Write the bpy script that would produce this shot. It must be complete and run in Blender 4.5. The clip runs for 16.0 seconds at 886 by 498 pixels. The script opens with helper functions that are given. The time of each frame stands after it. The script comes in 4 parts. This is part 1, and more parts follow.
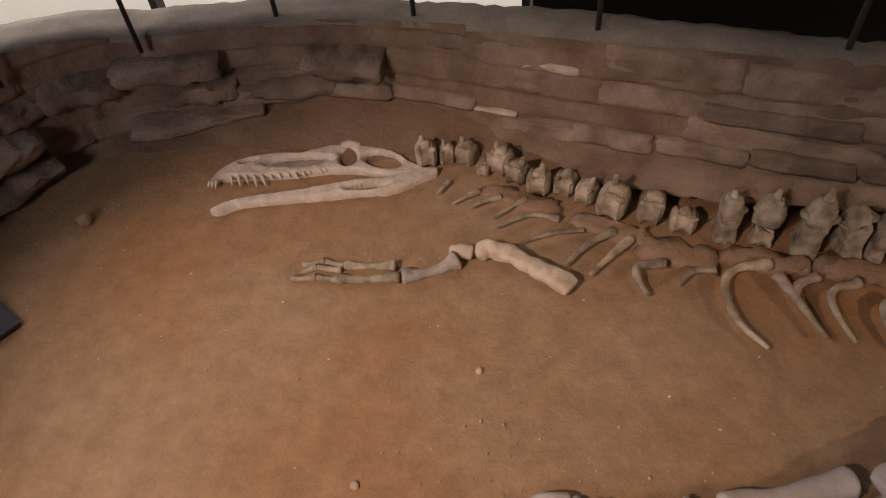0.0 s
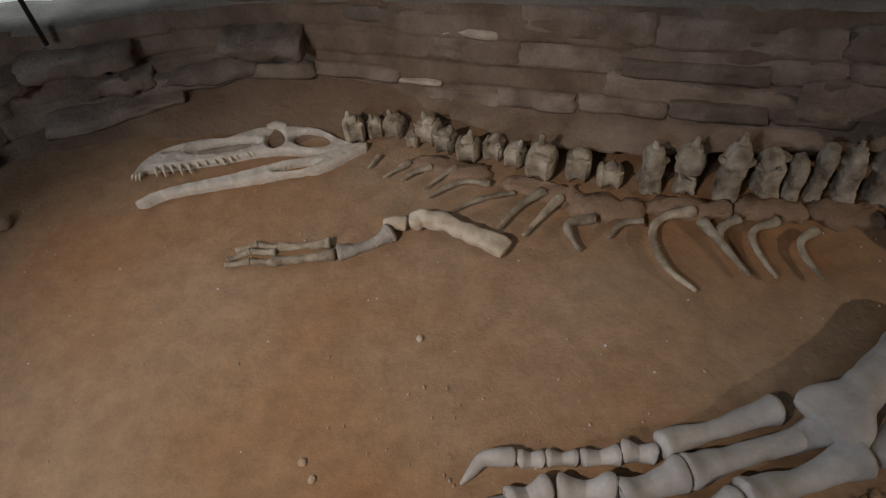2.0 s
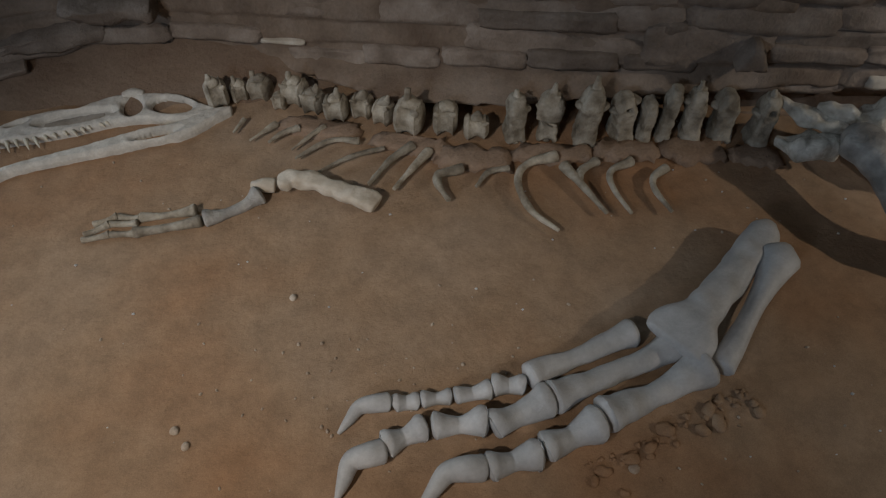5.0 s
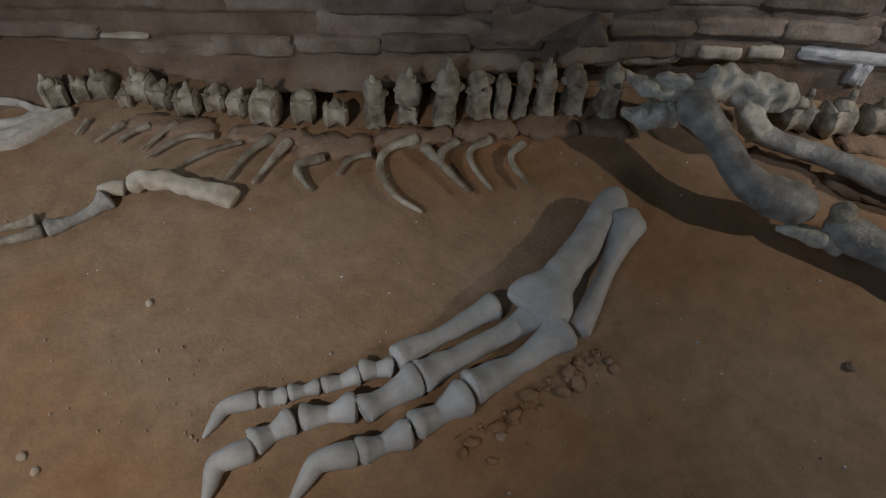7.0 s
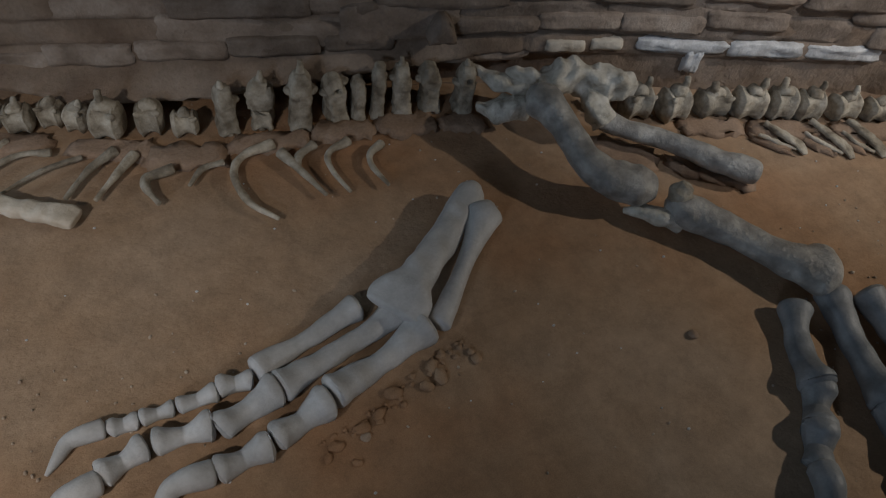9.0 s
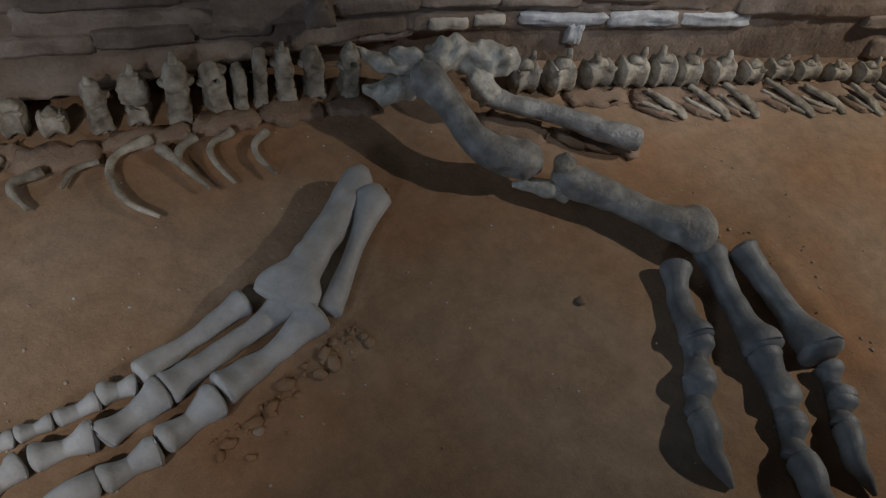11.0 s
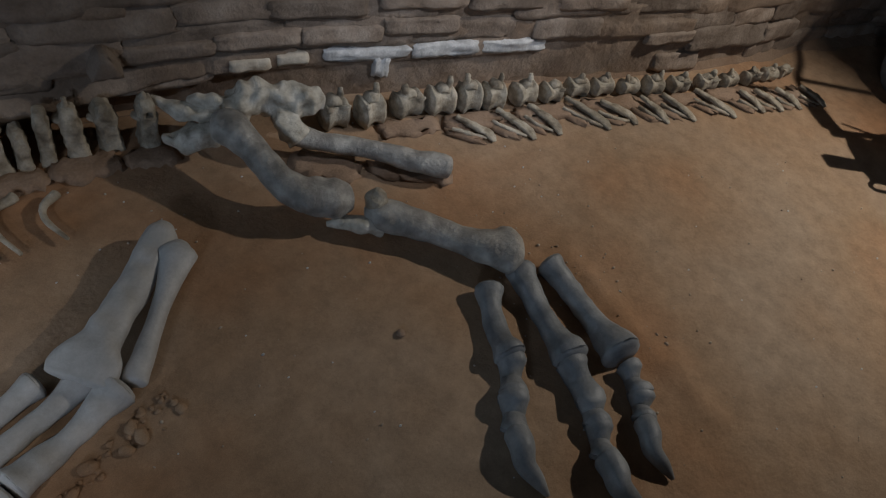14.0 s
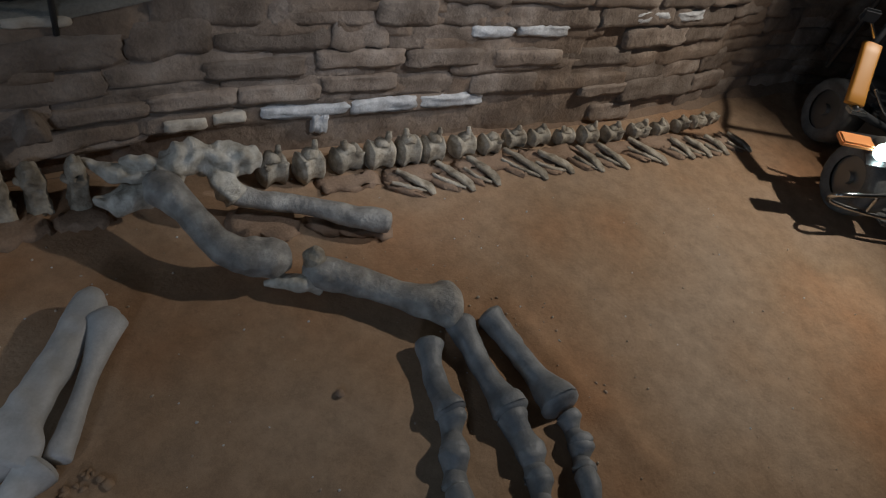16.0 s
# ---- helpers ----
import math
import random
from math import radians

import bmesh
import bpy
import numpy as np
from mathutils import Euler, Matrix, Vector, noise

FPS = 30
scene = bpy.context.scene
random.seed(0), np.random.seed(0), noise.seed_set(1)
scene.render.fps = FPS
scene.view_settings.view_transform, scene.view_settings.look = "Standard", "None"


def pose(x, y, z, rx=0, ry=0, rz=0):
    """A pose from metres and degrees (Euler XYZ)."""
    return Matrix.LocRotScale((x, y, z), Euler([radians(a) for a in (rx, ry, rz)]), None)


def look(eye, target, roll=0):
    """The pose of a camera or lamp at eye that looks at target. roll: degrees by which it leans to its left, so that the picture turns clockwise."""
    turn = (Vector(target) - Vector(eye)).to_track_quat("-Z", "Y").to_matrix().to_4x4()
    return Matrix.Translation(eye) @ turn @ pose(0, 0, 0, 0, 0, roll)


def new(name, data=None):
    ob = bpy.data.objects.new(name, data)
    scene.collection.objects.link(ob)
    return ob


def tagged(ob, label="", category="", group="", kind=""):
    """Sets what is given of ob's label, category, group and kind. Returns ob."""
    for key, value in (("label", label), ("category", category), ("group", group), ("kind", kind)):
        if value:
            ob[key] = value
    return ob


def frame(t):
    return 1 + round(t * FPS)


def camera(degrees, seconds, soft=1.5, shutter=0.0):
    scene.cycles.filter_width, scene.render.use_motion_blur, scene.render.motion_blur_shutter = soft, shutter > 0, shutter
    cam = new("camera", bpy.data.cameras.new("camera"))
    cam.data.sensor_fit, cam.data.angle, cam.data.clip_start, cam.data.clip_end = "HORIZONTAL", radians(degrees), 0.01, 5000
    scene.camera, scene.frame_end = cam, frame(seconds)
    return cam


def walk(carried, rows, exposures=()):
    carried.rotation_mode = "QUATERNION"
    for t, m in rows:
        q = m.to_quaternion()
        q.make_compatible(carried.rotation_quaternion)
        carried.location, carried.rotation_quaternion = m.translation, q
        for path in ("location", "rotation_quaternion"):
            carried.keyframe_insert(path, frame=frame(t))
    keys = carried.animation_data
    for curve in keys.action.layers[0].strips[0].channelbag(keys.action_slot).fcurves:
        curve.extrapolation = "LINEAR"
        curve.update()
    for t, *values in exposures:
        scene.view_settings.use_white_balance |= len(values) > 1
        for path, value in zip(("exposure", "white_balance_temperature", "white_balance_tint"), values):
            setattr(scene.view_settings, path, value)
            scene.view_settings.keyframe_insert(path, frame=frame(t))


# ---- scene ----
cam = camera(68.0, 16.0, 1.2)
PATH = [
    (0, (0.145, 0.005, 2.252), (-0.051, 1.354, 0.789), -5.2),
    (0.5, (0.17, 0.006, 2.251), (0.003, 1.341, 0.771), -5.8),
    (1, (0.195, -0.007, 2.236), (0.064, 1.325, 0.75), -6.0),
    (1.5, (0.22, -0.016, 2.23), (0.116, 1.304, 0.731), -6.1),
    (2, (0.239, -0.034, 2.217), (0.176, 1.277, 0.708), -5.9),
    (2.5, (0.266, -0.054, 2.209), (0.236, 1.248, 0.691), -5.6),
    (3, (0.287, -0.068, 2.197), (0.313, 1.223, 0.67), -4.2),
    (3.5, (0.309, -0.085, 2.187), (0.372, 1.198, 0.654), -3.3),
    (6, (0.46, -0.163, 2.15), (0.787, 1.018, 0.57), 1.8),
    (6.5, (0.509, -0.177, 2.15), (0.902, 0.983, 0.568), 3.1),
    (7, (0.559, -0.194, 2.156), (1.026, 0.943, 0.578), 4.8),
    (7.5, (0.607, -0.208, 2.158), (1.141, 0.906, 0.586), 6.4),
    (8, (0.647, -0.224, 2.17), (1.253, 0.859, 0.602), 8.2),
    (8.5, (0.697, -0.247, 2.172), (1.363, 0.812, 0.611), 9.3),
    (9, (0.743, -0.267, 2.184), (1.462, 0.758, 0.625), 10.4),
    (11.5, (0.952, -0.381, 2.24), (1.856, 0.464, 0.669), 14.8),
    (12, (1.0, -0.405, 2.264), (1.954, 0.395, 0.699), 16.4),
    (12.5, (1.052, -0.43, 2.293), (2.058, 0.322, 0.737), 17.4),
    (13, (1.095, -0.447, 2.32), (2.143, 0.28, 0.779), 18.1),
    (13.5, (1.129, -0.45, 2.363), (2.226, 0.246, 0.842), 18.9),
    (14, (1.159, -0.454, 2.39), (2.308, 0.217, 0.897), 19.3),
    (14.5, (1.19, -0.467, 2.422), (2.374, 0.194, 0.952), 19.4),
    (15, (1.216, -0.473, 2.452), (2.438, 0.17, 1.005), 19.8),
    (15.5, (1.234, -0.477, 2.47), (2.483, 0.165, 1.046), 20.2),
    (16, (1.241, -0.47, 2.484), (2.525, 0.179, 1.095), 20.3),
]
EXPOSURES = [(0.0, 0.46, 9500, 40), (0.5, 0.40, 8900, 35), (1.0, 0.33, 8200, 28), (2.0, 0.18, 7200, 18), (3.5, 0.09, 6550, 12), (6.0, 0.0, 6300, 10), (9.0, -0.05, 6150, 10), (12.0, -0.06, 6050, 10), (16.0, 0.02, 6000, 10)]
walk(cam, [(t, look(eye, target, roll)) for t, eye, target, roll in PATH], EXPOSURES)

# ---- light ----
world = bpy.data.worlds.new("world")
scene.world = world
world.use_nodes = True
world.node_tree.nodes["Background"].inputs["Color"].default_value = (0.55, 0.62, 0.75, 1)
world.node_tree.nodes["Background"].inputs["Strength"].default_value = 0.01


def lamp(name, kind, eye, target, watts, colour, size=0.3, size_y=None, cone=60, blend=0.6):
    data = bpy.data.lights.new(name, kind)
    data.energy, data.color = watts, colour
    if kind == "AREA":
        data.size = size
        if size_y:
            data.shape, data.size_y = "RECTANGLE", size_y
    else:
        data.shadow_soft_size = size
    if kind == "SPOT":
        data.spot_size, data.spot_blend = radians(cone), blend
    ob = new(name, data)
    ob.matrix_world = look(eye, target)
    return ob


# daylight from the window behind the visitor, and spotlights under the ceiling
lamp("window_light", "AREA", (-3.6, -3.4, 3.0), (-0.8, 2.0, 0.3), 68, (0.68, 0.82, 1.0), 1.3, 1.0)
# added area lamp in the invented north opening, cool light on the ledge tops
lamp("north_daylight_fill", "AREA", (-3.4, 3.75, 1.7), (-1.0, 1.9, 0.0), 35, (0.72, 0.85, 1.0), 2.4, 1.4)
lamp("spot_left", "SPOT", (-2.2, -1.3, 3.7), (-0.5, 1.1, 0.0), 430, (1.0, 0.90, 0.79), 0.08, cone=48, blend=1.0)
lamp("spot_right", "SPOT", (7.5, -1.45, 3.95), (4.7, 0.1, 0.0), 630, (1.0, 0.885, 0.735), 0.06, cone=66, blend=1.0)
lamp("spot_hip", "SPOT", (4.4, -1.5, 3.8), (3.80, 1.55, 0.50), 235, (0.94, 0.96, 1.0), 0.05, cone=35, blend=1.0)
lamp("headlight_beam", "SPOT", (6.12, -1.02, 0.60), (4.9, -1.5, 0.0), 12, (1.0, 0.93, 0.80), 0.06, cone=70, blend=1.0)



# ---- materials ----
def material(name, colours, scale=6.0, rough=0.9, bump=0.3, fine=60.0, spread=(0.35, 0.65), island=0.0, bump_scale=None, metal=0.0, distance=0.01, stain=0.0, speckle=0.28):
    """Noise-mixed colours at a coarse and a fine scale, with relief."""
    m = bpy.data.materials.new(name)
    m.use_nodes = True
    t = m.node_tree
    n, l = t.nodes, t.links
    shader = n["Principled BSDF"]
    shader.inputs["Roughness"].default_value, shader.inputs["Metallic"].default_value = rough, metal
    shader.inputs["Specular IOR Level"].default_value = 0.3
    geo = n.new("ShaderNodeNewGeometry")
    coarse = n.new("ShaderNodeTexNoise")
    coarse.inputs["Scale"].default_value, coarse.inputs["Detail"].default_value = scale, 5
    l.new(geo.outputs["Position"], coarse.inputs["Vector"])
    ramp = n.new("ShaderNodeValToRGB")
    l.new(coarse.outputs["Fac"], ramp.inputs["Fac"])
    ramp.color_ramp.elements[0].position, ramp.color_ramp.elements[1].position = spread
    ramp.color_ramp.elements[0].color, ramp.color_ramp.elements[1].color = (*colours[0], 1), (*colours[-1], 1)
    for i, c in enumerate(colours[1:-1]):
        e = ramp.color_ramp.elements.new(spread[0] + (spread[1] - spread[0]) * (i + 1) / (len(colours) - 1))
        e.color = (*c, 1)
    grain = n.new("ShaderNodeTexNoise")
    grain.inputs["Scale"].default_value, grain.inputs["Detail"].default_value = fine, 6
    l.new(geo.outputs["Position"], grain.inputs["Vector"])
    vary = n.new("ShaderNodeHueSaturation")
    shift = n.new("ShaderNodeMapRange")
    shift.inputs["To Min"].default_value, shift.inputs["To Max"].default_value = 1 - speckle, 1 + speckle
    l.new(grain.outputs["Fac"], shift.inputs["Value"])
    l.new(ramp.outputs["Color"], vary.inputs["Color"])
    if island:
        info = n.new("ShaderNodeObjectInfo")
        own = n.new("ShaderNodeMapRange")
        own.inputs["To Min"].default_value, own.inputs["To Max"].default_value = 1 - island, 1 + island
        l.new(info.outputs["Random"], own.inputs["Value"])
        mul = n.new("ShaderNodeMath")
        mul.operation = "MULTIPLY"
        l.new(shift.outputs["Result"], mul.inputs[0])
        l.new(own.outputs["Result"], mul.inputs[1])
        l.new(mul.outputs["Value"], vary.inputs["Value"])
    else:
        l.new(shift.outputs["Result"], vary.inputs["Value"])
    if stain:
        spots = n.new("ShaderNodeTexNoise")
        spots.inputs["Scale"].default_value, spots.inputs["Detail"].default_value, spots.inputs["Roughness"].default_value = stain, 9, 0.7
        l.new(geo.outputs["Position"], spots.inputs["Vector"])
        dirt = n.new("ShaderNodeMapRange")
        dirt.inputs["From Min"].default_value, dirt.inputs["From Max"].default_value = 0.35, 0.65
        dirt.inputs["To Min"].default_value, dirt.inputs["To Max"].default_value = 0.80, 1.14
        l.new(spots.outputs["Fac"], dirt.inputs["Value"])
        soil = n.new("ShaderNodeHueSaturation")
        l.new(vary.outputs["Color"], soil.inputs["Color"])
        l.new(dirt.outputs["Result"], soil.inputs["Value"])
        l.new(soil.outputs["Color"], shader.inputs["Base Color"])
    else:
        l.new(vary.outputs["Color"], shader.inputs["Base Color"])
    relief = n.new("ShaderNodeTexNoise")
    relief.inputs["Scale"].default_value, relief.inputs["Detail"].default_value = bump_scale or fine * 0.5, 8
    relief.inputs["Roughness"].default_value = 0.62
    l.new(geo.outputs["Position"], relief.inputs["Vector"])
    push = n.new("ShaderNodeBump")
    push.inputs["Strength"].default_value, push.inputs["Distance"].default_value = bump, distance
    l.new(relief.outputs["Fac"], push.inputs["Height"])
    l.new(push.outputs["Normal"], shader.inputs["Normal"])
    return m


def plain(name, colour, rough=0.5, metal=0.0, glow=0.0):
    m = bpy.data.materials.new(name)
    m.use_nodes = True
    s = m.node_tree.nodes["Principled BSDF"]
    s.inputs["Base Color"].default_value = (*colour, 1)
    s.inputs["Roughness"].default_value, s.inputs["Metallic"].default_value = rough, metal
    if glow:
        s.inputs["Emission Color"].default_value, s.inputs["Emission Strength"].default_value = (*colour, 1), glow
    return m


SAND = material("sand", [(0.345, 0.188, 0.097), (0.345, 0.232, 0.145), (0.37, 0.275, 0.194)], 0.7, 0.95, 0.55, 240, (0.34, 0.66), bump_scale=42, stain=9.0, speckle=0.28)
ROCK = material("rock", [(0.165, 0.125, 0.095), (0.255, 0.20, 0.158), (0.345, 0.285, 0.235)], 6.0, 0.72, 0.9, 70, (0.3, 0.7), island=0.28, bump_scale=24, distance=0.016, speckle=0.22)
MUD = material("mud", [(0.20, 0.132, 0.09), (0.27, 0.198, 0.142)], 3.0, 0.95, 0.9, 60, (0.3, 0.7), bump_scale=18, distance=0.016, speckle=0.2)
BEDS = material("bedded_rock", [(0.175, 0.122, 0.086), (0.245, 0.182, 0.134), (0.315, 0.25, 0.198)], 3.2, 0.85, 0.9, 60, (0.3, 0.7), bump_scale=20, distance=0.016, speckle=0.2, stain=5.0)
PALE_ROCK = material("pale_rock", [(0.42, 0.42, 0.42), (0.70, 0.70, 0.70)], 16.0, 0.4, 0.8, 90, (0.3, 0.7), bump_scale=35)
COPING = material("coping", [(0.20, 0.185, 0.155), (0.30, 0.28, 0.24)], 6.0, 0.9, 0.6, 80, (0.3, 0.7))
FOSSIL = material("fossil_bone", [(0.20, 0.165, 0.12), (0.37, 0.325, 0.255), (0.50, 0.455, 0.375)], 14.0, 0.55, 0.8, 70, (0.32, 0.68), island=0.22, bump_scale=40, distance=0.015)
DARK_FOSSIL = material("dark_fossil_bone", [(0.20, 0.19, 0.175), (0.34, 0.325, 0.30), (0.55, 0.53, 0.49)], 11.0, 0.36, 0.8, 60, (0.34, 0.74), island=0.08, bump_scale=28, distance=0.018, speckle=0.12)
SKULL_CAST = material("skull_cast", [(0.50, 0.465, 0.41), (0.66, 0.625, 0.56)], 12.0, 0.55, 0.5, 80, (0.3, 0.7), bump_scale=45, speckle=0.10, stain=10.0)
GREY_CAST = material("grey_cast", [(0.415, 0.41, 0.402), (0.515, 0.508, 0.50)], 6.0, 0.5, 0.35, 90, (0.3, 0.7), bump_scale=45, speckle=0.08, stain=7.0)
DARK_CAST = material("dark_cast", [(0.17, 0.18, 0.19), (0.26, 0.268, 0.275)], 7.0, 0.45, 0.4, 90, (0.3, 0.7), bump_scale=45, speckle=0.10, stain=7.0)
HIP_BONE = material("varnished_bone", [(0.36, 0.325, 0.265), (0.56, 0.525, 0.45), (0.72, 0.685, 0.61)], 18.0, 0.20, 0.8, 60, (0.3, 0.7), bump_scale=30, distance=0.02, speckle=0.10)
TAN_CAST = material("tan_cast", [(0.46, 0.39, 0.30), (0.64, 0.58, 0.49)], 14.0, 0.6, 0.6, 80, (0.3, 0.7), bump_scale=40, speckle=0.12)
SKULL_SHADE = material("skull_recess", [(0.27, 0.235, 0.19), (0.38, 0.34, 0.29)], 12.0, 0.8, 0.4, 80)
MATRIX = material("bone_bed", [(0.27, 0.18, 0.12), (0.33, 0.24, 0.175)], 5.0, 0.95, 0.8, 80, (0.3, 0.7), bump_scale=35)
TOOTH = plain("tooth_ivory", (0.66, 0.60, 0.48), 0.4)
PEBBLE = material("pebble", [(0.34, 0.25, 0.18), (0.55, 0.47, 0.38)], 9.0, 0.9, 0.4, 200, (0.35, 0.65))
BOARD = plain("board_paint", (0.02, 0.025, 0.035), 0.6)
TYRE = material("tyre_rubber", [(0.13, 0.13, 0.125), (0.21, 0.208, 0.20)], 10.0, 0.85, 0.4, 90)
STEEL = plain("dull_steel", (0.30, 0.30, 0.29), 0.4, 0.8)
CHROME = plain("chrome_tube", (0.62, 0.63, 0.62), 0.22, 1.0)
BUGGY_BLACK = plain("black_paint", (0.045, 0.047, 0.05), 0.35)
ORANGE_PAINT = plain("orange_paint", (0.55, 0.24, 0.03), 0.45)
ORANGE_LENS = plain("orange_lens", (0.85, 0.33, 0.10), 0.3)
LIT_LENS = plain("lit_lens", (0.80, 1.0, 0.92), 0.3, 0.0, 34.0)
PLASTER = material("plaster", [(0.74, 0.76, 0.75), (0.80, 0.82, 0.81)], 2.0, 0.9, 0.1, 120)
# emission in place of daylight falling on the white wall beyond the pit
DAYLIT_GLOW = plain("daylight", (0.70, 0.88, 0.88), 1.0, 0.0, 0.42)
PANEL = plain("dark_panel", (0.012, 0.013, 0.016), 0.5)
BLACK_STEEL = plain("black_steel", (0.03, 0.03, 0.03), 0.45)
CONCRETE = material("walkway_concrete", [(0.30, 0.29, 0.27), (0.38, 0.36, 0.34)], 2.0, 0.8, 0.2, 90)
# dark tone for unseen hall surfaces, keeps bounced fill light low
LOW_BOUNCE = plain("low_bounce_dark", (0.12, 0.12, 0.13), 0.9)


# ---- building helpers ----
def mesh_of(name, bm, mat, smooth=True):
    me = bpy.data.meshes.new(name)
    bm.to_mesh(me)
    bm.free()
    me.materials.append(mat)
    if smooth:
        me.polygons.foreach_set("use_smooth", [True] * len(me.polygons))
    return me


def part(name, bm, mat, parent, label="", smooth=True):
    ob = new(name, mesh_of(name, bm, mat, smooth))
    ob.parent = parent
    if label:
        tagged(ob, label)
    return ob


def thing(name, label, category, group="", kind="", at=(0, 0, 0)):
    ob = new(name)
    ob.location = at
    return tagged(ob, label, category, group, kind)


def single(name, bm, mat, label, category, group="", kind="", smooth=True):
    return tagged(new(name, mesh_of(name, bm, mat, smooth)), label, category, group, kind)


def spline(points, steps):
    """Catmull-Rom through the points, with any number of values each."""
    p = [np.array(a, float) for a in points]
    p = [2 * p[0] - p[1], *p, 2 * p[-1] - p[-2]]
    out = []
    for i in range(1, len(p) - 2):
        for k in range(steps):
            u = k / steps
            out.append(0.5 * (2 * p[i] + (p[i + 1] - p[i - 1]) * u + (2 * p[i - 1] - 5 * p[i] + 4 * p[i + 1] - p[i + 2]) * u * u
                              + (3 * p[i] - 3 * p[i + 1] + p[i + 2] - p[i - 1]) * u ** 3))
    out.append(p[-2])
    return out


def limb(points, seg=14, steps=6, rough=0.08, freq=14.0, bm=None, caps=True, sq=1.0):
    """A bone swept along rows of x, y, z, half width, half height; uneven by rough, the share of its radius."""
    bm = bm or bmesh.new()
    rows = spline(points, steps)
    if caps:
        def dome(end, inner):
            c, r = end[:3], end[3:]
            d = c - inner[:3]
            d = d / (np.linalg.norm(d) + 1e-9)
            return [np.concatenate([c + d * min(r) * 0.30 * a, r * b]) for a, b in ((0.5, 0.92), (0.95, 0.66))]
        tip = dome(rows[-1], rows[-2])
        tail = dome(rows[0], rows[1])[::-1]
        rows = [*tail, *rows, *tip]
    rings = []
    for i, row in enumerate(rows):
        a, b = rows[max(i - 1, 0)][:3], rows[min(i + 1, len(rows) - 1)][:3]
        d = Vector(b - a).normalized()
        side = d.cross(Vector((0, 0, 1)))
        side = side.normalized() if side.length > 0.05 else Vector((1, 0, 0))
        up = side.cross(d).normalized()
        ring = []
        for k in range(seg):
            w = 2 * math.pi * k / seg
            c, n = math.copysign(abs(math.cos(w)) ** sq, math.cos(w)), math.copysign(abs(math.sin(w)) ** sq, math.sin(w))
            v = Vector(row[:3]) + side * c * row[3] + up * n * row[4]
            out = side * math.cos(w) + up * math.sin(w)
            v += out * noise.noise(v * freq) * rough * 2 * min(row[3], row[4])
            ring.append(bm.verts.new(v))
        rings.append(ring)
    for a, b in zip(rings, rings[1:]):
        for k in range(seg):
            bm.faces.new((a[k], a[(k + 1) % seg], b[(k + 1) % seg], b[k]))
    bm.faces.new(rings[0][::-1])
    bm.faces.new(rings[-1])
    return bm


def slab(length, height, depth, seed, cuts=(6, 3, 2), rough=0.12, round_=0.35):
    """A rough block, centred, with softened and uneven edges."""
    bm = bmesh.new()
    nx, nz, ny = cuts
    faces = {}

    def vert(x, y, z):
        key = (round(x, 5), round(y, 5), round(z, 5))
        if key not in faces:
            e = sorted((abs(x), abs(y), abs(z)))
            k = 1 - round_ * 0.5 * max(0, e[1] - 0.6) * max(0, e[2] - 0.6) * 4
            v = Vector((x, y, z)) * k
            s = Vector((x * 1.7 + seed * 7.3, y * 1.3 + seed * 3.1, z * 1.3 - seed * 5.7))
            v += Vector((noise.noise(s * 1.6) * 0.10, noise.noise(s * 1.9 + Vector((9, 0, 0))) * rough * 2, noise.noise(s * 1.5 + Vector((0, 9, 0))) * rough * 1.6))
            faces[key] = bm.verts.new((v.x * length / 2, v.y * depth / 2, v.z * height / 2))
        return faces[key]

    def sheet(f, nu, nv):
        for i in range(nu):
            for j in range(nv):
                q = [f(-1 + 2 * (i + a) / nu, -1 + 2 * (j + b) / nv) for a, b in ((0, 0), (1, 0), (1, 1), (0, 1))]
                bm.faces.new([vert(*c) for c in q])
    sheet(lambda u, v: (u, -1, v), nx, nz)
    sheet(lambda u, v: (-u, 1, v), nx, nz)
    sheet(lambda u, v: (u, v, 1), nx, ny)
    sheet(lambda u, v: (-u, v, -1), nx, ny)
    sheet(lambda u, v: (1, u, v), ny, nz)
    sheet(lambda u, v: (-1, -u, v), ny, nz)
    return bm


def box(x0, y0, z0, x1, y1, z1, bevel=0.0, bm=None):
    bm = bm or bmesh.new()
    m = Matrix.Translation(((x0 + x1) / 2, (y0 + y1) / 2, (z0 + z1) / 2)) @ Matrix.Diagonal((x1 - x0, y1 - y0, z1 - z0, 1))
    made = bmesh.ops.create_cube(bm, size=1, matrix=m)
    if bevel:
        edges = list({e for v in made["verts"] for e in v.link_edges})
        bmesh.ops.bevel(bm, geom=edges, offset=bevel, segments=2, affect="EDGES")
    return bm


# ---- the pit: wall line, sand, walls ----
WALL = [(-2.45, 0.4), (-2.72, 1.2), (-2.72, 1.9), (-2.55, 2.42), (-2.15, 2.84), (-1.62, 3.02), (-1.1, 3.13), (-0.6, 3.09), (-0.1, 2.96), (0.45, 2.76), (1.235, 2.43), (1.65, 2.28),
        (2.25, 2.12), (2.95, 1.92), (3.6, 1.67), (4.3, 1.40), (5.0, 1.10), (5.7, 0.84), (6.4, 0.64), (7.2, 0.45), (8.1, 0.1), (8.9, -0.6), (9.2, -1.6), (8.8, -2.6)]
LINE = np.array(spline(WALL, 10))
ARC = np.concatenate([[0], np.cumsum(np.linalg.norm(np.diff(LINE, axis=0), axis=1))])


